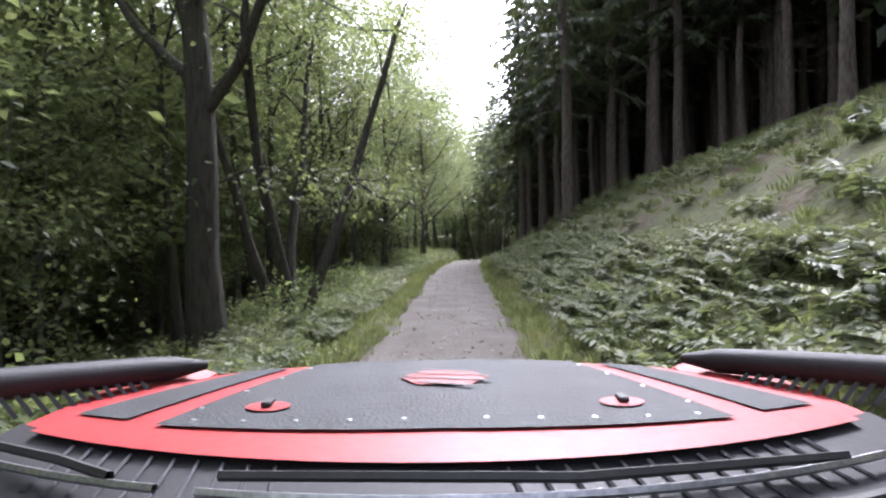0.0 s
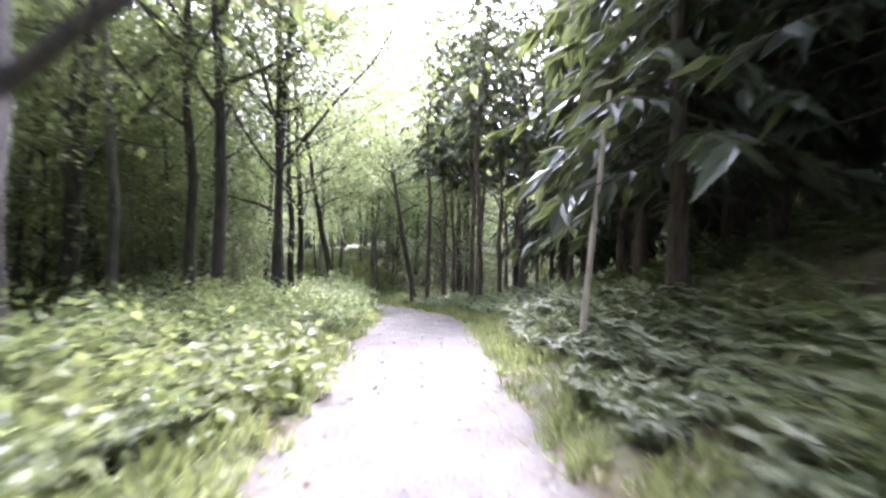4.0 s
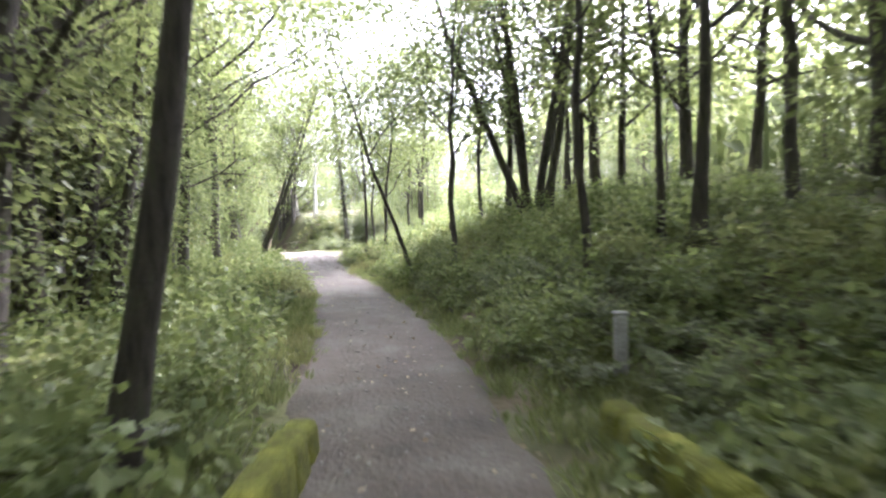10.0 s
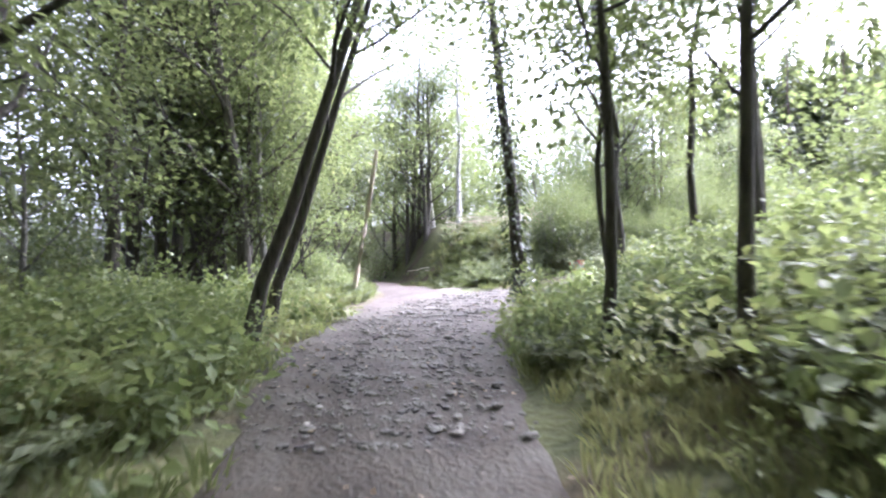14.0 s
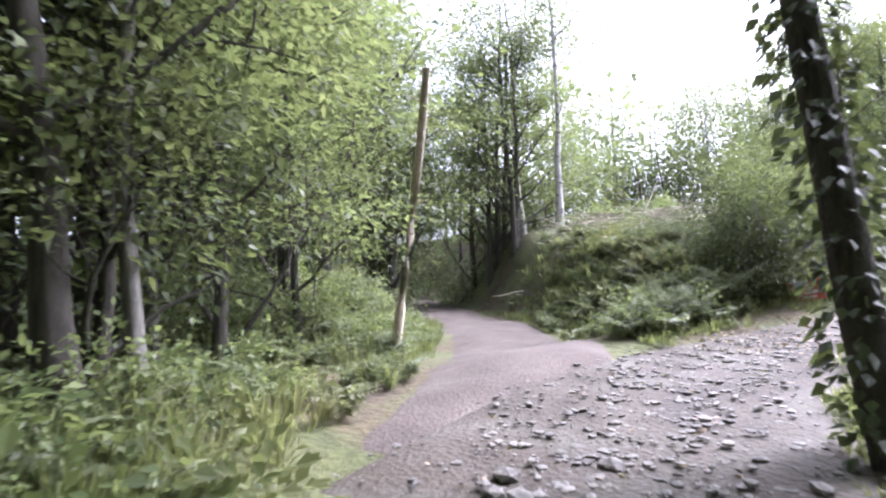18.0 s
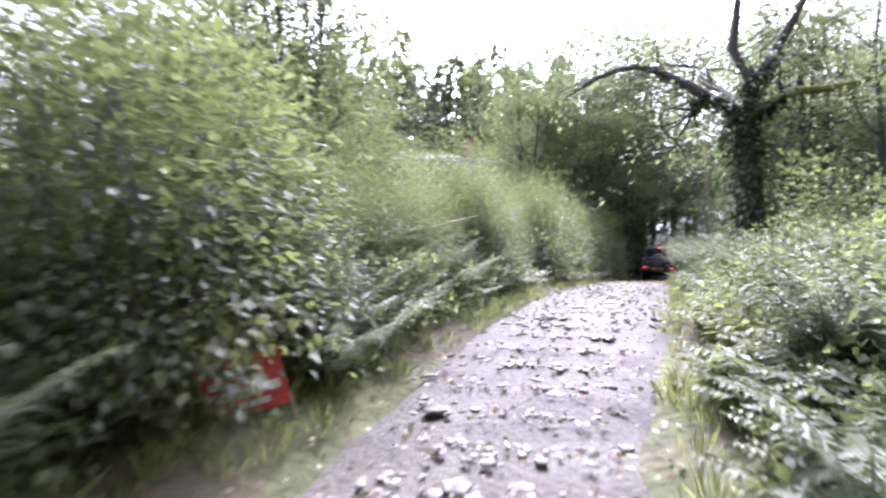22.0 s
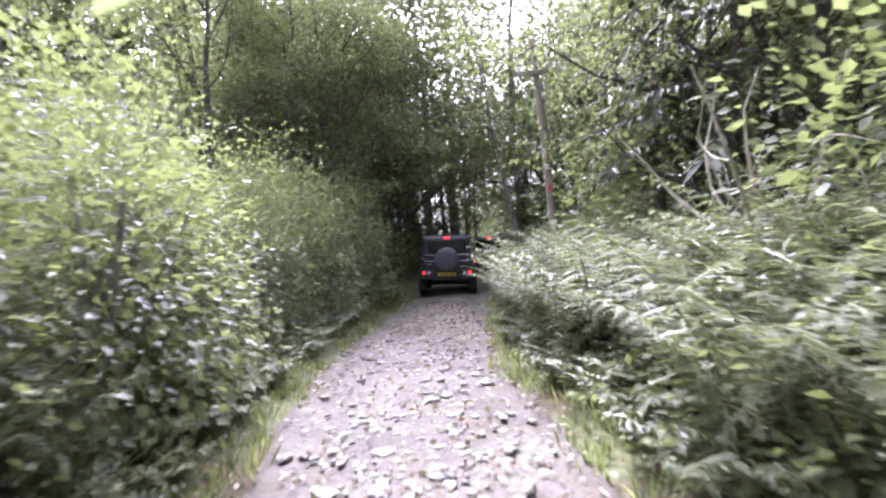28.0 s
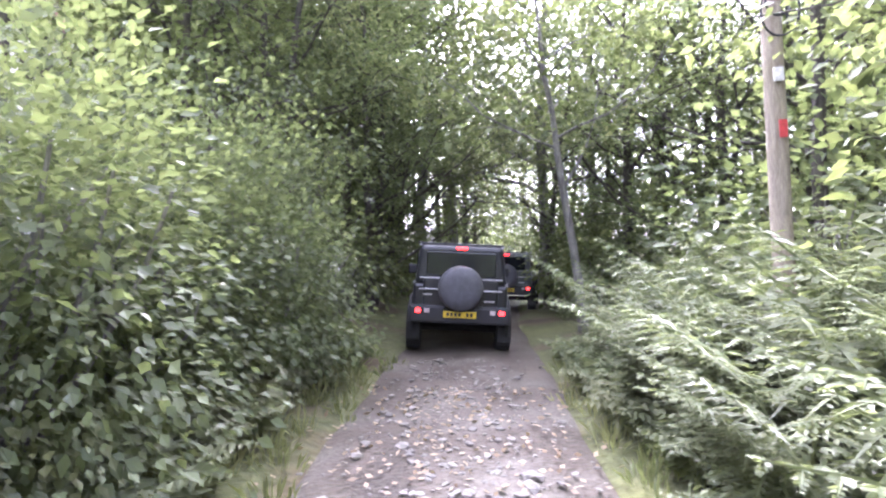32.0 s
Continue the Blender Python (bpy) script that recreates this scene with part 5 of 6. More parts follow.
# ---- distant woods ----
def far_wood(name, label, count, near_, far_, material, hmin, hmax, seed, keep):
    g = np.random.default_rng(seed)
    out = Mesh()
    made = 0
    while made < count:
        k = g.integers(0, len(LINE))
        off = g.uniform(near_, far_) * g.choice([-1, 1])
        x, y = LINE[k, 0] + WAY[k, 1] * off, LINE[k, 1] - WAY[k, 0] * off
        if near_distance(np.array([[x, y]]))[0] < near_ or not keep(x, y):
            continue
        made += 1
        z, h = z_at(x, y), g.uniform(hmin, hmax)
        out.tube([(x, y, z - 0.5), (x, y, z + h * 0.9)], [0.16, 0.05], 5)
        n = 150
        d = g.normal(0, 1, (n, 3))
        d /= np.linalg.norm(d, axis=1, keepdims=True)
        at = np.array([x, y, z + h * 0.58]) + d * g.uniform(0.45, 1.05, n)[:, None] * np.array([2.6, 2.6, h * 0.46])
        s = g.uniform(0.5, 1.0, n)
        out.leaves(at, d + g.normal(0, 0.5, (n, 3)), s, s * 0.6, 0.2)
    return tagged(part(name, out, material), label, "woods", kind="stuff")


CLEARING = np.array((-25.77, 109.99))
far_wood("distant_wood", "dense green wood closing the view all round", 520, 15, 46, M_LEAF_DARK, 9, 15, 5, lambda x, y: math.hypot(x - CLEARING[0], y - CLEARING[1]) > 17 and open_view(x, y, 5.0))

hm, g_ = Mesh(), np.random.default_rng(31)
for q in range(64):
    u = q / 63
    base_ = np.array((-31.0, 147.0)) * (1 - u) + np.array((14.0, 161.0)) * u + g_.normal(0, 3.0, 2)
    if near_distance(base_[None])[0] < 14 or np.linalg.norm(base_ - COTTAGE) < 9:
        continue
    z, h = z_at(*base_), (18 + 5 * u) * g_.uniform(0.8, 1.12)
    hm.tube([(*base_, z - 0.5), (*base_, z + h * 0.92)], [0.2, 0.05], 6)
    n = 420
    f = g_.uniform(0.12, 1.0, n)
    th = g_.uniform(0, 6.283, n)
    r_ = (3.6 * (1.03 - f)) ** 0.9 * g_.uniform(0.5, 1.05, n)
    d = np.stack([np.cos(th), np.sin(th), -0.3 + 0 * th], -1)
    at = np.array([*base_, z]) + np.stack([np.cos(th) * r_, np.sin(th) * r_, f * h], -1)
    s_ = g_.uniform(0.7, 1.3, n)
    hm.leaves(at, d + g_.normal(0, 0.3, (n, 3)), s_, s_ * 0.5, 0.3)
tagged(part("hill_wood", hm, M_LEAF_DARK), "dark conifer wood on the hill behind the cottage", "woods", kind="stuff")
# ---- built things ----
M_BLACK = plain("black_car_paint", (0.018, 0.019, 0.022), 0.3)
M_PLASTIC = plain("grey_black_plastic", (0.018, 0.018, 0.02), 0.7)
M_TYRE = plain("tyre_rubber", (0.025, 0.025, 0.026), 0.85)
M_RIM = plain("dark_alloy", (0.08, 0.08, 0.085), 0.4, 0.6)
M_CHROME = plain("worn_bright_metal", (0.5, 0.5, 0.52), 0.35, 0.9)
M_RED = plain("red_car_paint", (0.33, 0.026, 0.026), 0.5, 0, 0.15, 5)
M_PLATE = surface("black_chequer_plate", [(0.3, (0.008, 0.009, 0.01)), (0.7, (0.022, 0.024, 0.026))], 6, 0.75, 0.9, 0.004, fine=160)
M_COVER = plain("grey_wheel_cover", (0.075, 0.075, 0.085), 0.6)
M_YELLOW = plain("yellow_number_plate", (0.6, 0.42, 0.02), 0.4, 0, 0.1)
M_BAR = plain("dark_lettering", (0.02, 0.02, 0.02), 0.6)
M_GREEN = plain("grey_green_car_paint", (0.06, 0.075, 0.07), 0.35)
M_TAIL = glow("lit_tail_lamp", (1.0, 0.02, 0.012), 0.7)
M_TAIL_OFF = plain("red_lamp_glass", (0.35, 0.03, 0.03), 0.2)
M_LAMP_CLEAR = plain("clear_lamp_glass", (0.5, 0.42, 0.42), 0.15)
M_WHITE = plain("white_limewash", (0.75, 0.74, 0.7), 0.85, 0, 0.15, 3)
M_SLATE = surface("pale_slate_roof", [(0.3, (0.28, 0.26, 0.27)), (0.7, (0.5, 0.47, 0.47))], 2.0, 0.5, 0.5, 0.02)
M_TRIM = plain("dark_bargeboard", (0.04, 0.035, 0.035), 0.6)
M_BRICK = plain("pink_chimney_brick", (0.4, 0.24, 0.2), 0.9, 0, 0.3, 8)
M_SIGN = plain("faded_red_sign", (0.6, 0.06, 0.06), 0.55, 0, 0.25, 4)
M_SIGN_WHITE = plain("white_sign_paint", (0.75, 0.72, 0.7), 0.6)
M_POLE = surface("weathered_pole_wood", [(0.3, (0.17, 0.14, 0.1)), (0.7, (0.34, 0.29, 0.22))], 3, 0.85, 0.6, 0.01, stretch=(6, 6, 0.7))
M_CONCRETE = plain("pale_concrete", (0.42, 0.42, 0.4), 0.9, 0, 0.3, 5)
M_WIRE = plain("black_cable", (0.02, 0.02, 0.02), 0.6)
M_RUBBER_GREY = plain("grey_dashboard", (0.04, 0.04, 0.045), 0.8, 0, 0.15, 20)
M_WATER, water_nt, water_b = mat("dark_stream_water", 0.08)
water_b.inputs["Base Color"].default_value = (0.012, 0.012, 0.01, 1)
wnz, wrp = noise_ramp(water_nt, 5.0, [(0.3, (0, 0, 0)), (0.7, (1, 1, 1))], 3)
bump(water_nt, water_b, wnz.outputs["Fac"], 0.3, 0.02)
M_GLASS, glass_nt, glass_b = mat("dark_tinted_glass", 0.06)
glass_b.inputs["Base Color"].default_value = (0.012, 0.014, 0.016, 1)


def rbox(lo, hi, r=0.03, seg=2, taper=1.0, shift=0.0):
    """A box with rounded edges; taper narrows its top, shift moves the top along y."""
    b = bmesh.new()
    bmesh.ops.create_cube(b, size=1)
    for v in b.verts:
        k = taper if v.co.z > 0 else 1.0
        s = shift if v.co.z > 0 else 0.0
        v.co = Vector(((lo[0] + hi[0]) / 2 + v.co.x * (hi[0] - lo[0]) * k, (lo[1] + hi[1]) / 2 + v.co.y * (hi[1] - lo[1]) + s, (lo[2] + hi[2]) / 2 + v.co.z * (hi[2] - lo[2])))
    if r:
        bmesh.ops.bevel(b, geom=b.edges[:], offset=r, segments=seg, affect="EDGES", profile=0.5)
    return b


def lathe(profile, axis="x", n=28, at=(0, 0, 0)):
    """A turned shape from (radius, along) pairs."""
    m = Mesh()
    th = np.arange(n) * 2 * np.pi / n
    p = np.array(profile, float)
    v = np.stack([p[:, 1][:, None] * np.ones(n), p[:, 0][:, None] * np.cos(th), p[:, 0][:, None] * np.sin(th)], -1)
    if axis == "y":
        v = v[..., [1, 0, 2]]
    if axis == "z":
        v = v[..., [1, 2, 0]]
    k, j = np.meshgrid(np.arange(len(p) - 1), np.arange(n), indexing="ij")
    m.add(v.reshape(-1, 3) + np.array(at), np.stack([k * n + j, k * n + (j + 1) % n, (k + 1) * n + (j + 1) % n, (k + 1) * n + j], -1).reshape(-1, 4))
    return m


def wheel(car, x, y, r=0.37, w=0.24):
    s = 1 if x > 0 else -1
    wh = part("wheel", lathe([(r * 0.56, -w / 2), (r * 0.9, -w / 2), (r, -w * 0.33), (r, w * 0.33), (r * 0.9, w / 2), (r * 0.56, w / 2)], at=(x, y, r)), M_TYRE, car, "muddy off-road tyre")
    part("rim", lathe([(0.02, s * w * 0.3), (r * 0.2, s * w * 0.33), (r * 0.45, s * w * 0.2), (r * 0.57, s * w * 0.42)], n=20, at=(x, y, r)), M_RIM, wh, "dark five-spoke rim")
    blocks = Mesh()
    for k in range(26):
        a = k * 6.283 / 26
        c = np.array([x, y + math.cos(a) * r, r + math.sin(a) * r])
        t, n = np.array([0, -math.sin(a), math.cos(a)]), np.array([0, math.cos(a), math.sin(a)])
        v = [c + np.array([i * w * 0.46, 0, 0]) + t * j * 0.03 + n * q * 0.012 for q in (-1, 1) for i, j in ((-1, -1), (1, -1), (1, 1), (-1, 1))]
        blocks.add(v, [(0, 3, 2, 1), (4, 5, 6, 7), (0, 1, 5, 4), (1, 2, 6, 5), (2, 3, 7, 6), (3, 0, 4, 7)])
    part("tread", blocks, M_TYRE, wh)


def off_roader(name, label, paint, lit=True):
    """A short boxy four-wheel-drive car with its spare wheel on the back door. Its nose points along y."""
    c = empty(name, label, "car")
    part("body", rbox((-0.76, -1.62, 0.52), (0.76, 1.6, 1.12), 0.05), paint, c, smooth=False)
    part("cabin", rbox((-0.74, -1.6, 1.1), (0.74, 0.55, 1.74), 0.07, 3, 0.9, 0.02), paint, c)
    part("bonnet", rbox((-0.68, 0.5, 1.06), (0.68, 1.58, 1.17), 0.04), paint, c)
    part("roof", rbox((-0.68, -1.5, 1.735), (0.68, 0.4, 1.775), 0.015), M_BLACK, c, "black roof panel")
    for s in (-1, 1):
        part("rain_gutter", rbox((s * 0.665 - 0.02, -1.5, 1.72), (s * 0.665 + 0.02, 0.42, 1.75), 0.008), M_CHROME, c)
        part("side_window", rbox((s * 0.717 - 0.012, -1.3, 1.2), (s * 0.717 + 0.012, -0.55, 1.6), 0.01, 2), M_GLASS, c)
        part("door_window", rbox((s * 0.717 - 0.012, -0.4, 1.2), (s * 0.717 + 0.012, 0.4, 1.6), 0.01, 2), M_GLASS, c)
        part("waist_moulding", rbox((s * 0.762 - 0.012, -1.5, 1.1), (s * 0.762 + 0.012, 0.5, 1.125), 0.005), M_CHROME, c)
        part("door_handle", rbox((s * 0.78 - 0.02, -0.38, 0.98), (s * 0.78 + 0.02, -0.22, 1.02), 0.01), M_PLASTIC, c)
        part("sill", rbox((s * 0.78 - 0.06, -0.75, 0.44), (s * 0.78 + 0.06, 0.75, 0.52), 0.02), M_CHROME, c, "worn metal side step")
        m = part("door_mirror", rbox((s * 0.88 - 0.1, 0.38, 1.18), (s * 0.88 + 0.1, 0.48, 1.36), 0.03), M_PLASTIC, c)
        for y in (-1.08, 1.12):
            a = Mesh()
            th = np.linspace(-0.25, 3.39, 15)
            pts = np.stack([np.full(15, s * 0.79), y + 0.46 * np.cos(th), 0.42 + 0.46 * np.sin(th)], -1)
            a.tube(pts, 0.045, 6)
            part("wheel_arch", a, M_PLASTIC, c, "grey plastic wheel arch", True)
            wheel(c, s * 0.74, y)
        part("headlamp", lathe([(0.001, 1.63), (0.08, 1.63), (0.1, 1.6)], "y", 16, (s * 0.5, 0, 0.9)), M_LAMP_CLEAR, c)
        tl = part("tail_lamp", rbox((s * 0.6 - 0.15, -1.75, 0.64), (s * 0.6 + 0.15, -1.69, 0.75), 0.012), M_TAIL_OFF, c)
        part("brake_light", rbox((s * 0.66 - 0.045, -1.765, 0.66), (s * 0.66 + 0.045, -1.745, 0.73), 0.01), M_TAIL if lit else M_TAIL_OFF, tl, "glowing red brake light")
        part("reversing_light", rbox((s * 0.52 - 0.045, -1.765, 0.66), (s * 0.52 + 0.045, -1.745, 0.73), 0.01), M_LAMP_CLEAR, tl)
        part("mud_flap", rbox((s * 0.74 - 0.11, -1.5, 0.2), (s * 0.74 + 0.11, -1.48, 0.5), 0.006), M_TYRE, c)
    part("rear_window", rbox((-0.56, -1.612, 1.24), (0.56, -1.585, 1.64), 0.02), M_GLASS, c)
    part("back_door", rbox((-0.6, -1.64, 0.62), (0.6, -1.6, 1.2), 0.03), paint, c)
    for z in (1.2, 1.02):
        for s in (-1, 1):
            part("door_hinge", rbox((s * 0.5 - 0.16, -1.665, z), (s * 0.5 + 0.16, -1.64, z + 0.02), 0.006), M_CHROME, c)
    part("rear_bumper", rbox((-0.8, -1.76, 0.5), (0.8, -1.6, 0.78), 0.04), M_PLASTIC, c)
    part("front_bumper", rbox((-0.8, 1.58, 0.48), (0.8, 1.74, 0.74), 0.04), M_PLASTIC, c)
    part("grille", rbox((-0.42, 1.6, 0.8), (0.42, 1.63, 1.02), 0.01), M_PLASTIC, c)
    part("windscreen", rbox((-0.62, 0.53, 1.2), (0.62, 0.57, 1.64), 0.01), M_GLASS, c)
    sp = part("spare_wheel", lathe([(0.001, -1.9), (0.2, -1.9), (0.31, -1.88), (0.355, -1.84), (0.36, -1.7), (0.33, -1.66)], "y", 36, (0, 0, 1.06)), M_COVER, c, "grey fabric spare wheel cover", True)
    part("brake_lamp_high", rbox((-0.09, -1.6, 1.675), (0.09, -1.55, 1.715), 0.008), M_TAIL if lit else M_TAIL_OFF, c, "lit high brake light")
    npl = part("number_plate", rbox((-0.26, -1.785, 0.6), (0.26, -1.76, 0.7), 0.005), M_YELLOW, c, "yellow number plate")
    for k in range(7):
        if k != 4:
            part("bar", rbox((-0.21 + k * 0.062, -1.79, 0.622), (-0.17 + k * 0.062, -1.784, 0.68), 0), M_BAR, npl)
    part("aerial", Mesh().tube([(0.05, -1.1, 1.76), (0.05, -1.16, 1.98)], [0.006, 0.004], 5), M_WIRE, c)
    part("axle", Mesh().tube([(-0.7, -1.08, 0.36), (0.7, -1.08, 0.36)], 0.06, 8), M_PLASTIC, c)
    part("axle", Mesh().tube([(-0.7, 1.12, 0.36), (0.7, 1.12, 0.36)], 0.06, 8), M_PLASTIC, c)
    part("badge", rbox((-0.6, -1.648, 0.93), (-0.45, -1.64, 0.955), 0), M_CHROME, c)
    part("badge", rbox((0.38, -1.648, 0.85), (0.55, -1.64, 0.875), 0), M_CHROME, c)
    return c


lead = off_roader("off_road_car", "black boxy off-road car with spare wheel, brake lights lit", M_BLACK)
lx, ly = -2.70, 119.08
lead.matrix_basis = pose(lx, ly, z_road(lx, ly), 0, 2.5, -34.7 - 1)
ahead = off_roader("off_road_car", "grey-green off-road car waiting ahead on the track", M_GREEN)
ax_, ay_ = 3.47, 124.41
ahead.matrix_basis = pose(ax_, ay_, z_road(ax_, ay_), 0, 0, -34.7 - 12)


# ---- the front of the car that is driven, where the drive begins ----
own = empty("red_off_road_car", "red off-road car with black chequer plate on its bonnet", "car")
E0 = 1.46


def skin(fn, us, vs):
    """A sheet from a function of two numbers."""
    m = Mesh()
    nu, nv = len(us), len(vs)
    m.add([fn(u, v) for u in us for v in vs], np.stack([(j * nv + i, j * nv + i + 1, (j + 1) * nv + i + 1, (j + 1) * nv + i) for j in range(nu - 1) for i in range(nv - 1)]))
    return m


def bonnet_at(u, v, lift=0.0):
    """u across from -1 to 1, v from the rear edge at 0 to the front at 1; past 1 it rolls down."""
    y0 = 0.70 + 0.20 * abs(u) ** 2.0
    y = y0 + (1.44 - 0.03 * u * u - y0) * min(v, 1.0) + max(0, v - 1) * 0.16
    half = 0.66 - 0.115 * min(v, 1.0)
    z = E0 - 0.272 - 0.018 * u * u - 0.03 * min(v, 1.0) ** 2 - 1.9 * max(0, v - 1) ** 1.7
    return u * half, y, z + lift


V_ = [0, 0.1, 0.25, 0.4, 0.55, 0.7, 0.85, 1.0, 1.08, 1.16, 1.26, 1.4]
part("bonnet", skin(bonnet_at, np.linspace(-1, 1, 25), V_), M_RED, own, "red painted bonnet", True)


def plate_at(u, v):
    lim = np.interp(v, [0, 1], [0.70, 0.58])
    return bonnet_at(u * lim, 0.13 + v * 0.86 + 0.03 * (1 - abs(u)), 0.005)


cp = part("chequer_plate", skin(plate_at, np.linspace(-1, 1, 21), np.linspace(0, 1, 10)), M_PLATE, own, "black aluminium chequer plate", True)
for s in (-1, 1):
    part("side_plate", skin(lambda u, v: bonnet_at(s * (np.interp(v, [0, 1], [0.9, 0.78]) + 0.09 * u), 0.16 + 0.8 * v, 0.004), np.linspace(-1, 1, 5), np.linspace(0, 1, 8)), M_PLATE, own, "black side plate", True)
    lt = part("latch_cap", skin(lambda u, v: bonnet_at(s * 0.475 + 0.062 * v * math.cos(u), 0.30 + 0.045 * v * math.sin(u), 0.0085), np.linspace(0, 6.2832, 19), [0.02, 0.6, 1.0]), M_RED, own, "red oval bonnet latch")
    px_, py_, pz_ = bonnet_at(s * 0.475, 0.3, 0.01)
    part("latch", rbox((px_ - 0.008, py_ - 0.016, pz_), (px_ + 0.008, py_ + 0.016, pz_ + 0.009), 0.003), M_BAR, lt, "black rubber latch")
    for k in range(5):
        rx_, ry_, rz_ = bonnet_at(s * (0.1 + 0.13 * k), 0.175 + 0.012 * (4 - k), 0.005)
        part("rivet", lathe([(0.001, 0.002), (0.004, 0.0015), (0.005, 0)], "z", 10, (rx_, ry_, rz_)), M_CHROME, cp)
    for k in range(4):
        rx_, ry_, rz_ = bonnet_at(s * (0.66 - 0.03 * k), 0.28 + 0.2 * k, 0.005)
        part("rivet", lathe([(0.001, 0.002), (0.004, 0.0015), (0.005, 0)], "z", 10, (rx_, ry_, rz_)), M_CHROME, cp)
em = part("emblem", skin(lambda u, v: bonnet_at(0.0 + 0.155 * u * (1 - abs(v) * 0.45), 0.62 + 0.1 * v, 0.009), np.linspace(-1, 1, 9), np.linspace(-1, 1, 5)), M_RED, own, "plain red emblem with dark edges")
for v in (-1.0, -0.33, 0.33, 1.0):
    part("emblem_line", skin(lambda a, b: bonnet_at(0.155 * a * (0.6 if abs(v) > 0.9 else 1.0), 0.62 + 0.1 * v - 0.03 * a + 0.008 * b, 0.011), (-1, -0.3, 0.4, 1), (-1, 1)), M_BAR, em)
rear = [bonnet_at(u, 0) for u in np.linspace(-1.12, 1.12, 31)]


def cowl_at(u, v):
    x, y, z = bonnet_at(u, 0)
    return x * (1 + 0.07 * v), y + 0.03 - 0.142 * v, z - 0.007 - 0.033 * v


part("cowl", skin(cowl_at, np.linspace(-1.1, 1.1, 31), [0, 0.5, 1]), M_PLASTIC, own, "black plastic scuttle below the windscreen", True)
for k in range(30):
    u = -0.82 + k * 0.055
    if not -0.3 < u < 0.1:
        part("cowl_slat", Mesh().tube([np.array(cowl_at(u, 0.2)) + (0, 0, 0.004), np.array(cowl_at(u + 0.03, 0.85)) + (0, 0, 0.002)], 0.003, 4), M_RUBBER_GREY, own)
part("screen_seal", Mesh().tube([np.array(cowl_at(u, 1.05)) for u in np.linspace(-1.1, 1.1, 31)], 0.012, 6), M_BAR, own, "black rubber windscreen seal")
for a, b in ((-0.42, 0.86), (-1.0, -0.5)):
    w = part("wiper", Mesh().tube([np.array(cowl_at(u, 0.75)) + (0, 0, 0.02) for u in np.linspace(a, b, 12)], 0.006, 5), M_CHROME, own, "worn wiper blade")
    part("wiper_arm", Mesh().tube([np.array(cowl_at(a + 0.02, 0.55)) + (0, 0, 0.022), np.array(cowl_at((a + b) / 2, 0.62)) + (0, 0, 0.028), np.array(cowl_at(b - 0.1, 0.72)) + (0, 0, 0.026)], 0.007, 5), M_BAR, w)


def dash_at(u, v):
    x, y, z = cowl_at(u, 1.08)
    return x * (1 + 0.05 * v), y - 0.35 * v, z - 0.005 - 0.03 * v * v


dash = part("dashboard", skin(dash_at, np.linspace(-1.12, 1.12, 25), np.linspace(0, 1, 8)), M_RUBBER_GREY, own, "grey dashboard top", True)
for s in (-1, 1):
    for k in range(9):
        part("air_vent_slat", Mesh().tube([np.array(dash_at(s * (0.92 + 0.02 * k), 0.16)) + (0, 0, 0.003), np.array(dash_at(s * (0.92 + 0.02 * k) + 0.01, 0.24)) + (0, 0, 0.003)], 0.004, 4), M_BAR, dash)
part("label", skin(lambda u, v: np.array(dash_at(-0.93 + 0.1 * u, 0.03 + 0.03 * v)) + (0, 0, 0.004), [0, 1], [0, 1]), M_SIGN_WHITE, dash, "white sticker")
part("label", skin(lambda u, v: np.array(cowl_at(-0.1 + 0.1 * u, 0.9 + 0.3 * v)) + (0, 0, 0.014), [0, 1], [0, 1]), M_YELLOW, dash, "yellow sticker")
for s in (-1, 1):
    p0, p1 = np.array((s * 0.98, 1.08, E0 - 0.27)), np.array((s * 0.63, 1.5, E0 - 0.315))
    wb = part("wing_guard", Mesh().tube([p0 + (p1 - p0) * k / 6 for k in range(7)], [0.03, 0.034, 0.034, 0.034, 0.033, 0.03, 0.012], 10), M_PLASTIC, own, "black louvred wing guard", True)
    for k in range(12):
        c = p0 + (p1 - p0) * (0.15 + 0.05 * k)
        part("louvre", Mesh().tube([c + (-s * 0.01, -0.02, -0.02), c + (-s * 0.05, -0.03, -0.06)], 0.006, 4), M_BAR, wb)
    part("wing", rbox((s * 0.74 - 0.12, 0.75, 0.72), (s * 0.74 + 0.12, 1.62, E0 - 0.34), 0.05), M_RED, own, "red front wing")
    wheel(own, s * 0.72, 1.28)
part("engine_bay", rbox((-0.6, 0.72, 0.5), (0.6, 1.58, E0 - 0.45), 0.04), M_PLASTIC, own)
part("front_bumper", rbox((-0.82, 1.6, 0.48), (0.82, 1.8, 0.74), 0.04), M_PLASTIC, own)
part("chassis", rbox((-0.5, -1.2, 0.42), (0.5, 1.55, 0.54), 0.03), M_PLASTIC, own)
part("bulkhead", rbox((-0.68, 0.62, 0.5), (0.68, 0.72, E0 - 0.36), 0.02), M_PLASTIC, own)
own.matrix_basis = pose(*PATH[0][1:]) @ pose(0.0, 0.0, 1.46, 89.32, 0.81, -0.02).inverted()


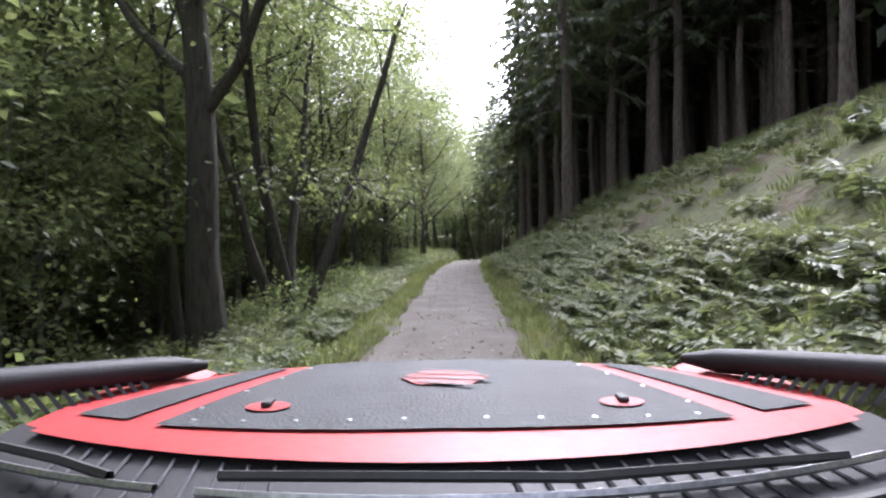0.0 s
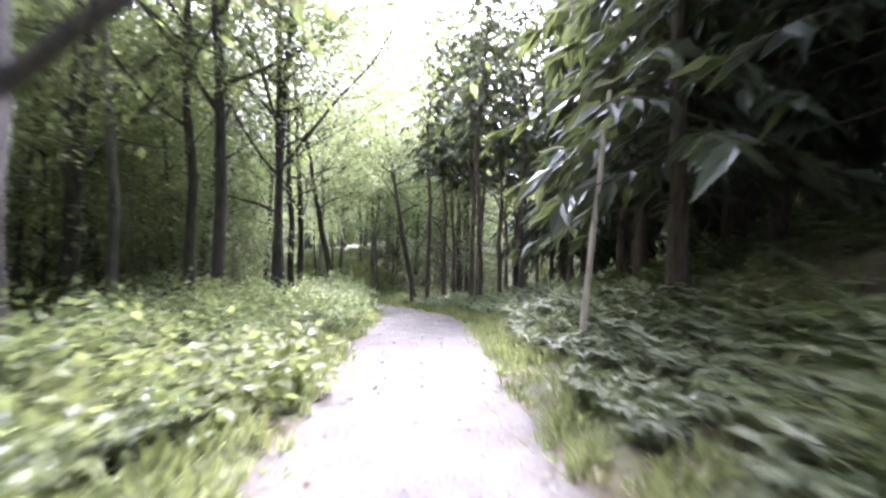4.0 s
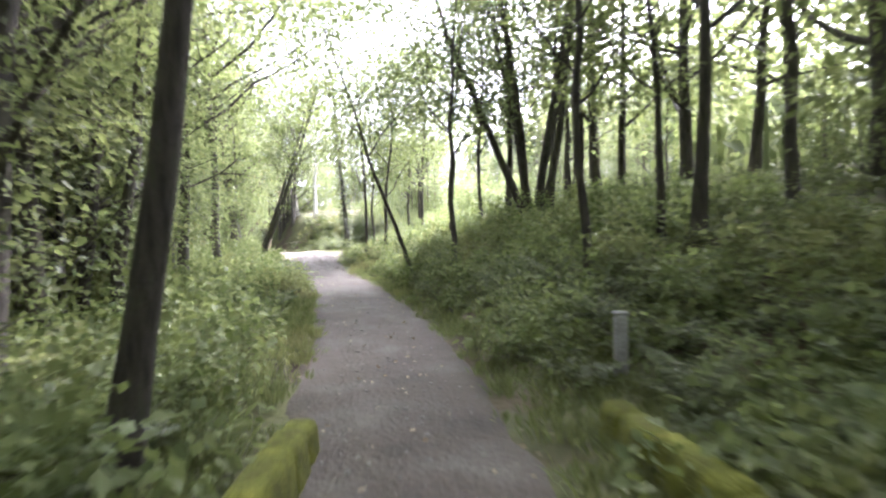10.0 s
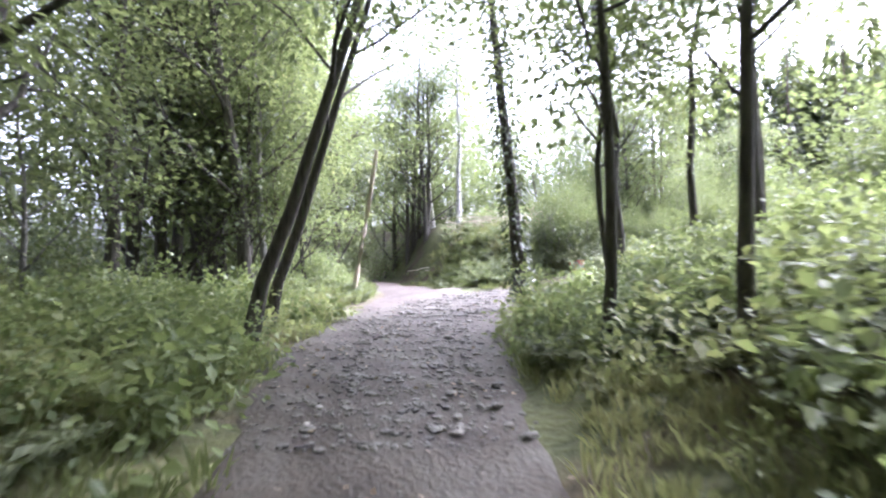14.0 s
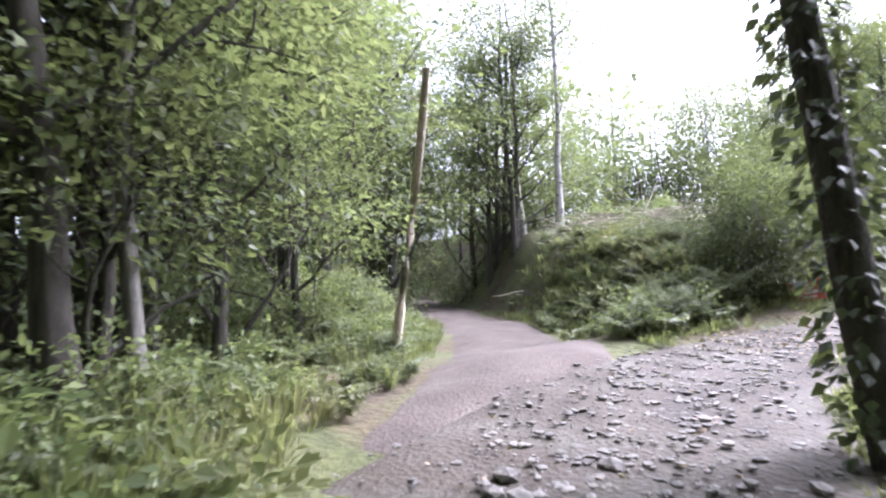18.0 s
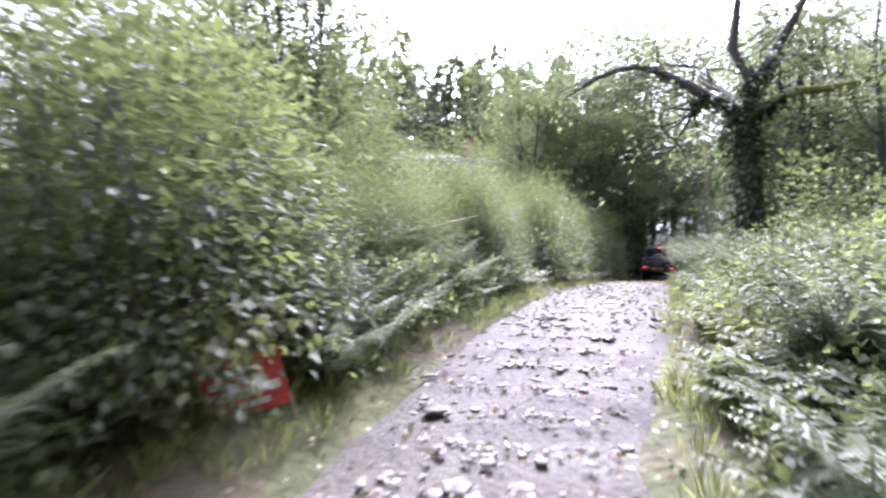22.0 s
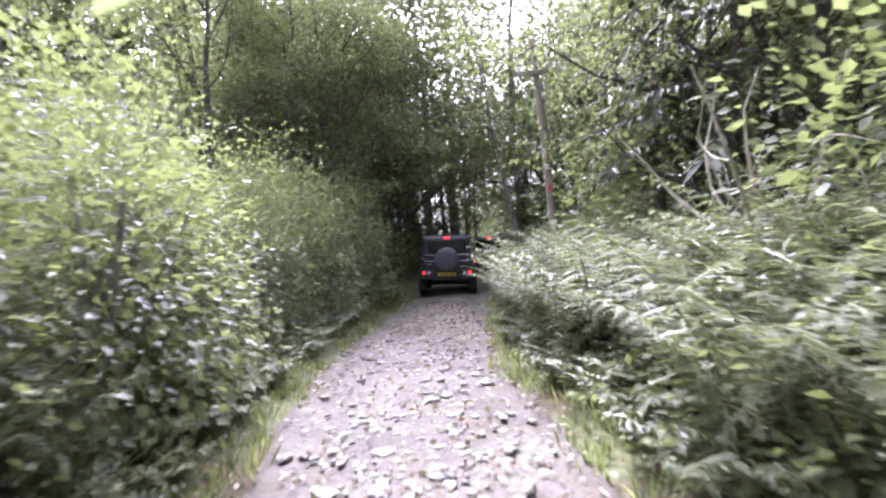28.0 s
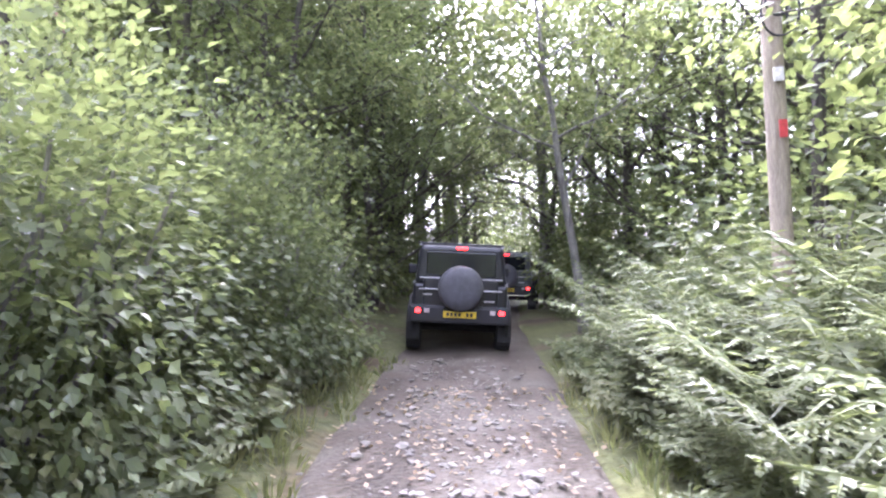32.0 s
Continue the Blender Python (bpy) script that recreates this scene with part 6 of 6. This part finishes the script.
# ---- bridge, stream, posts ----
def parapet(pts, label):
    """A low mossy stone kerb, stone by stone."""
    p = empty("bridge_parapet", label, "parapet", "parapets of the small bridge")
    line = spline([(*q, 0, 0) for q in pts], 0.75)[:, :2]
    for a, b in zip(line, line[1:]):
        d = b - a
        ln = float(np.linalg.norm(d))
        if ln < 0.2:
            continue
        st = part("stone", rbox((-0.16, -ln / 2 + 0.008, -0.25), (0.16, ln / 2 - 0.008, 0.28 + rng.uniform(-0.05, 0.05)), 0.07, 3, 0.75), M_MOSS, p, smooth=True)
        mid = (a + b) / 2
        st.matrix_basis = pose(mid[0], mid[1], z_road(*mid), 0, 0, math.degrees(math.atan2(-d[0], d[1])) + rng.normal(0, 2))
    return p


parapet(((-1.5, 66.0), (-1.1, 65.2), (-0.2, 63.6), (0.5, 62.2)), "low stone bridge kerb covered in yellow moss")
parapet(((-3.7, 64.9), (-3.3, 64.1), (-2.65, 62.8), (-2.2, 61.9)), "low mossy stone kerb on the bridge's other side")
bx, by = -1.4, 63.4
bway = WAY[int(np.argmin(((LINE[:, :2] - (bx, by)) ** 2).sum(1)))]
across = np.array([bway[1], -bway[0]])
strip = Mesh()
rows_ = np.linspace(-16, 16, 33)
sv = []
for r in rows_:
    c = np.array([bx, by]) + across * r + bway * 0.9 * math.sin(r * 0.3)
    for q in (-1.0, 0, 1.0):
        sv.append((*(c + bway * q * 1.3), z_road(bx, by) - 1.42))
strip.add(sv, np.stack([(k * 3 + j, k * 3 + j + 1, k * 3 + j + 4, k * 3 + j + 3) for k in range(32) for j in range(2)]))
tagged(part("stream", strip, M_WATER), "dark shallow stream running under the bridge", "water", kind="structure")
for xy, tall in (((-1.6, 67.6), 0.7), ((-4.3, 59.9), 0.6)):
    p = empty("marker_post", "short pale concrete marker post beside the bridge", "post", "marker posts")
    part("shaft", rbox((-0.07, -0.06, -0.3), (0.07, 0.06, tall), 0.02, 2, 0.92), M_CONCRETE, p)
    part("cap", rbox((-0.075, -0.065, tall), (0.075, 0.065, tall + 0.04), 0.015), M_CONCRETE, p)
    at_place(p, xy, 20)

# ---- red sign on the ground ----
s = empty("sign_board", "faded red board with white writing, leaning in the ferns", "sign")
bd = part("board", rbox((-0.4, -0.012, 0), (0.4, 0.012, 0.56), 0.006), M_SIGN, s)
for z, lo_, hi_, h in ((0.46, -0.1, 0.12, 0.05), (0.39, -0.2, 0.12, 0.05), (0.29, -0.3, -0.1, 0.07), (0.29, -0.05, 0.2, 0.07), (0.17, -0.33, -0.1, 0.085), (0.17, -0.05, 0.34, 0.085), (0.06, -0.28, -0.2, 0.06), (0.06, -0.12, 0.22, 0.06)):
    part("bar", rbox((lo_, -0.017, z), (hi_, -0.0125, z + h), 0), M_SIGN_WHITE, bd, "white lettering worn to bars")
part("stake", rbox((0.4, -0.015, -0.2), (0.425, 0.015, 0.1), 0.006), M_DEAD, s)
s.matrix_basis = pose(-20.22, 95.42, z_at(-20.22, 95.42) + 0.03, -14, -12, 14) @ Matrix.Scale(0.7, 4)

# ---- utility pole ----
p = empty("utility_pole", "weathered wooden utility pole with coiled cable and red mark", "pole")
part("shaft", Mesh().tube([(0, 0, -0.4), (0.03, 0, 3), (0.05, 0, 5.6)], [0.085, 0.077, 0.068], 14), M_POLE, p, smooth=True)
for drop, wide in ((0.34, 0.11), (0.5, 0.15)):
    loop = [(0.05 + wide * math.sin(a), -0.1 - 0.02 * math.cos(a), 3.72 - drop * (0.5 - 0.5 * math.cos(a)) ** 0.7) for a in np.linspace(0, 6.283, 30)]
    part("cable_loop", Mesh().tube(loop, 0.009, 5), M_WIRE, p, "hanging loop of black cable")
part("cable", Mesh().tube([(0.1, -0.1, 3.3), (0.13, -0.06, 4.5), (0.14, -0.05, 5.4)], 0.008, 5), M_WIRE, p)
ca = part("crossarm", rbox((-0.42, -0.13, 4.82), (0.5, -0.05, 4.92), 0.01), M_POLE, p, "short wooden crossarm")
for x_ in (-0.34, 0.42):
    part("insulator", lathe([(0.001, 0.12), (0.03, 0.11), (0.04, 0.06), (0.02, 0.05), (0.035, 0.0)], "z", 12, (x_, -0.09, 4.92)), M_SIGN_WHITE, ca, "white glazed insulator")
part("plate", rbox((-0.03, -0.105, 2.86), (0.05, -0.09, 2.97), 0.004), M_SIGN_WHITE, p, "small white plate")
part("mark", rbox((-0.01, -0.108, 2.42), (0.05, -0.092, 2.56), 0.004), M_SIGN, p, "red painted mark")
at_place(p, (-4.2, 112.57), -35.4)
p.matrix_basis = p.matrix_basis @ pose(0, 0, 0, 0, -3.4, 0)

# ---- cottage above the junction ----
h = empty("cottage", "white cottage with pale slate roof, dark-trimmed dormers and chimney", "house")
W_, D_, H_ = 8.0, 5.0, 3.0
part("wall", rbox((-W_ / 2, 0, -5.0), (W_ / 2, 0.3, H_), 0), M_WHITE, h, "white front wall")
part("wall", rbox((-W_ / 2, D_ - 0.3, -5.0), (W_ / 2, D_, H_), 0), M_WHITE, h)
for s in (-1, 1):
    g = Mesh()
    x0, x1 = s * W_ / 2, s * (W_ / 2 - 0.3)
    g.add([(x0, 0.302, -2), (x0, D_ - 0.302, -2), (x0, D_ - 0.302, H_), (x0, D_ / 2, H_ + 2.2), (x0, 0.302, H_), (x1, 0.302, -2), (x1, D_ - 0.302, -2), (x1, D_ - 0.302, H_), (x1, D_ / 2, H_ + 2.2), (x1, 0.302, H_)], np.array([(0, 1, 2, 4), (2, 3, 4, 4), (5, 6, 7, 9)])[:1])
    g.add([(x0, 0.302, H_), (x0, D_ - 0.302, H_), (x0, D_ / 2, H_ + 2.1)], [(0, 1, 2)])
    part("gable", g, M_WHITE, h)
for s in (-1, 1):
    r = Mesh()
    y0, y1 = (-0.35, D_ / 2) if s < 0 else (D_ + 0.35, D_ / 2)
    z0, z1 = H_ - 0.3, H_ + 2.25
    a = [(-W_ / 2 - 0.3, y0, z0), (W_ / 2 + 0.3, y0, z0), (W_ / 2 + 0.3, y1, z1), (-W_ / 2 - 0.3, y1, z1)]
    r.add(a + [(x, y, z + 0.12) for x, y, z in a], [(0, 1, 2, 3), (4, 5, 6, 7), (0, 1, 5, 4), (1, 2, 6, 5), (2, 3, 7, 6), (3, 0, 4, 7)])
    rf = part("roof_slope", r, M_SLATE, h, "pale slate roof slope")
    if s < 0:
        for k in range(13):
            f = (k + 0.5) / 13
            y, z = y0 + (y1 - y0) * f, z0 + (z1 - z0) * f + 0.13
            part("slate_course", rbox((-W_ / 2 - 0.29, y - 0.03, z - 0.03), (W_ / 2 + 0.29, y + 0.16, z + 0.012), 0), M_SLATE, rf)
for x in (-2.0, 2.0):
    d = part("dormer", rbox((x - 0.75, -0.15, H_ - 0.4), (x + 0.75, 1.4, H_ + 0.75), 0), M_WHITE, h, "white dormer")
    part("bargeboard", Mesh().tube([(x - 1.05, -0.3, H_ + 0.45), (x - 0.6, -0.3, H_ + 1.05), (x, -0.3, H_ + 1.5), (x + 0.6, -0.3, H_ + 1.05), (x + 1.05, -0.3, H_ + 0.45)], 0.13, 6), M_TRIM, d, "dark curved bargeboard")
    g = Mesh()
    g.add([(x - 1, -0.25, H_ + 0.5), (x, -0.25, H_ + 1.5), (x, 1.9, H_ + 1.5), (x - 1, 1.9, H_ + 0.5), (x + 1, -0.25, H_ + 0.5), (x + 1, 1.9, H_ + 0.5)], [(0, 1, 2, 3), (1, 4, 5, 2)])
    part("dormer_roof", g, M_SLATE, d)
    g = Mesh().add([(x - 0.75, -0.152, H_ + 0.74), (x + 0.75, -0.152, H_ + 0.74), (x, -0.152, H_ + 1.42)], [(0, 1, 2)])
    part("dormer_gable", g, M_WHITE, d)
    wd = part("window", rbox((x - 0.42, -0.19, H_ - 0.2), (x + 0.42, -0.155, H_ + 0.6), 0.01), M_SIGN_WHITE, h)
    for k in (-1, 1):
        part("pane", rbox((x + k * 0.2 - 0.17, -0.2, H_ - 0.12), (x + k * 0.2 + 0.17, -0.192, H_ + 0.52), 0), M_GLASS, wd)
for x in (-2.4, 0.4, 2.4):
    wd = part("window", rbox((x - 0.5, -0.04, 0.6), (x + 0.5, 0.0, 1.8), 0.01), M_SIGN_WHITE, h)
    for k in (-1, 1):
        part("pane", rbox((x + k * 0.23 - 0.2, -0.05, 0.7), (x + k * 0.23 + 0.2, -0.042, 1.7), 0), M_GLASS, wd)
ch = part("chimney", rbox((1.4, 1.9, H_ + 1.2), (2.4, 2.7, H_ + 3.4), 0.02), M_BRICK, h, "pink brick chimney stack")
for x in (1.65, 2.15):
    part("chimney_pot", lathe([(0.16, 0), (0.13, 0.4), (0.15, 0.45)], "z", 14, (x, 2.3, H_ + 3.4)), M_BRICK, ch)
h.matrix_basis = pose(COTTAGE[0], COTTAGE[1], 4.9, 0, 0, 10)

# ---- loose stones on the track ----
stone_data = []
for k in range(6):
    b = bmesh.new()
    bmesh.ops.create_icosphere(b, subdivisions=1, radius=0.5)
    for v in b.verts:
        v.co = Vector((v.co.x * 1.25, v.co.y * 0.9, v.co.z * 0.45)) * rng.uniform(0.75, 1.2)
    me = bpy.data.meshes.new("stone")
    b.to_mesh(me)
    b.free()
    me.materials.append(M_STONE)
    stone_data.append(me)
g = np.random.default_rng(77)


def stone_spots(lo, hi, count, spread, small, large):
    out = []
    for q in range(count):
        st = g.uniform(lo, hi)
        k = int(np.argmin(np.abs(STATION - st)))
        r = g.normal(0, 0.45) * spread * LINE[k, 3]
        if abs(r) > LINE[k, 3]:
            continue
        x, y = beside(st, r)
        out.append((x, y, LINE[k, 2] + 0.012, g.uniform(0, 6.28), small + (large - small) * g.uniform() ** 3, g.normal(0, 0.15)))
    return out


big = stone_spots(85.2, 120.8 + 4, 330, 1.0, 0.07, 0.2)[:290]
for q, (x, y, z, a, s, t) in enumerate(big):
    ob = new("stone", stone_data[q % 6])
    ob.parent = track
    ob.matrix_basis = pose(x, y, z, math.degrees(t), 0, math.degrees(a)) @ Matrix.Scale(s, 4)
me = stone_data[0]
tv = np.array([v.co for v in me.vertices])
tf = np.array([p.vertices[:] for p in me.polygons])
tm_ = Mesh().add(tv, tf)
rest = stone_spots(-10, 85.2, 2600, 1.1, 0.02, 0.06) + stone_spots(85.2, 99.0, 3800, 1.15, 0.03, 0.1) + stone_spots(99.0, 120.8 + 8, 2800, 1.1, 0.03, 0.1)
tagged(part("gravel", stamped(tm_, rest), M_STONE, track), "loose grey slate gravel", kind="stuff")
lit = Mesh()
ls = [beside(g.uniform(-10, 120.8), g.normal(0, 1.3)) for q in range(2600)] + [beside(g.uniform(97.7, 120.8 + 6), g.normal(0, 0.8)) for q in range(4500)]
lz = np.array([z_road(*p) for p in ls])
far_ok = near_distance(np.array(ls)) < 1.35
at = np.c_[np.array(ls), lz + 0.025][far_ok]
lit.leaves(at, g.normal(0, 1, (len(at), 3)) * [1, 1, 0.15], g.uniform(0.04, 0.09, len(at)), 0.04, 0.0)
tagged(part("leaf_litter", lit, M_DRY, track), "fallen leaves scattered on the track", kind="stuff")
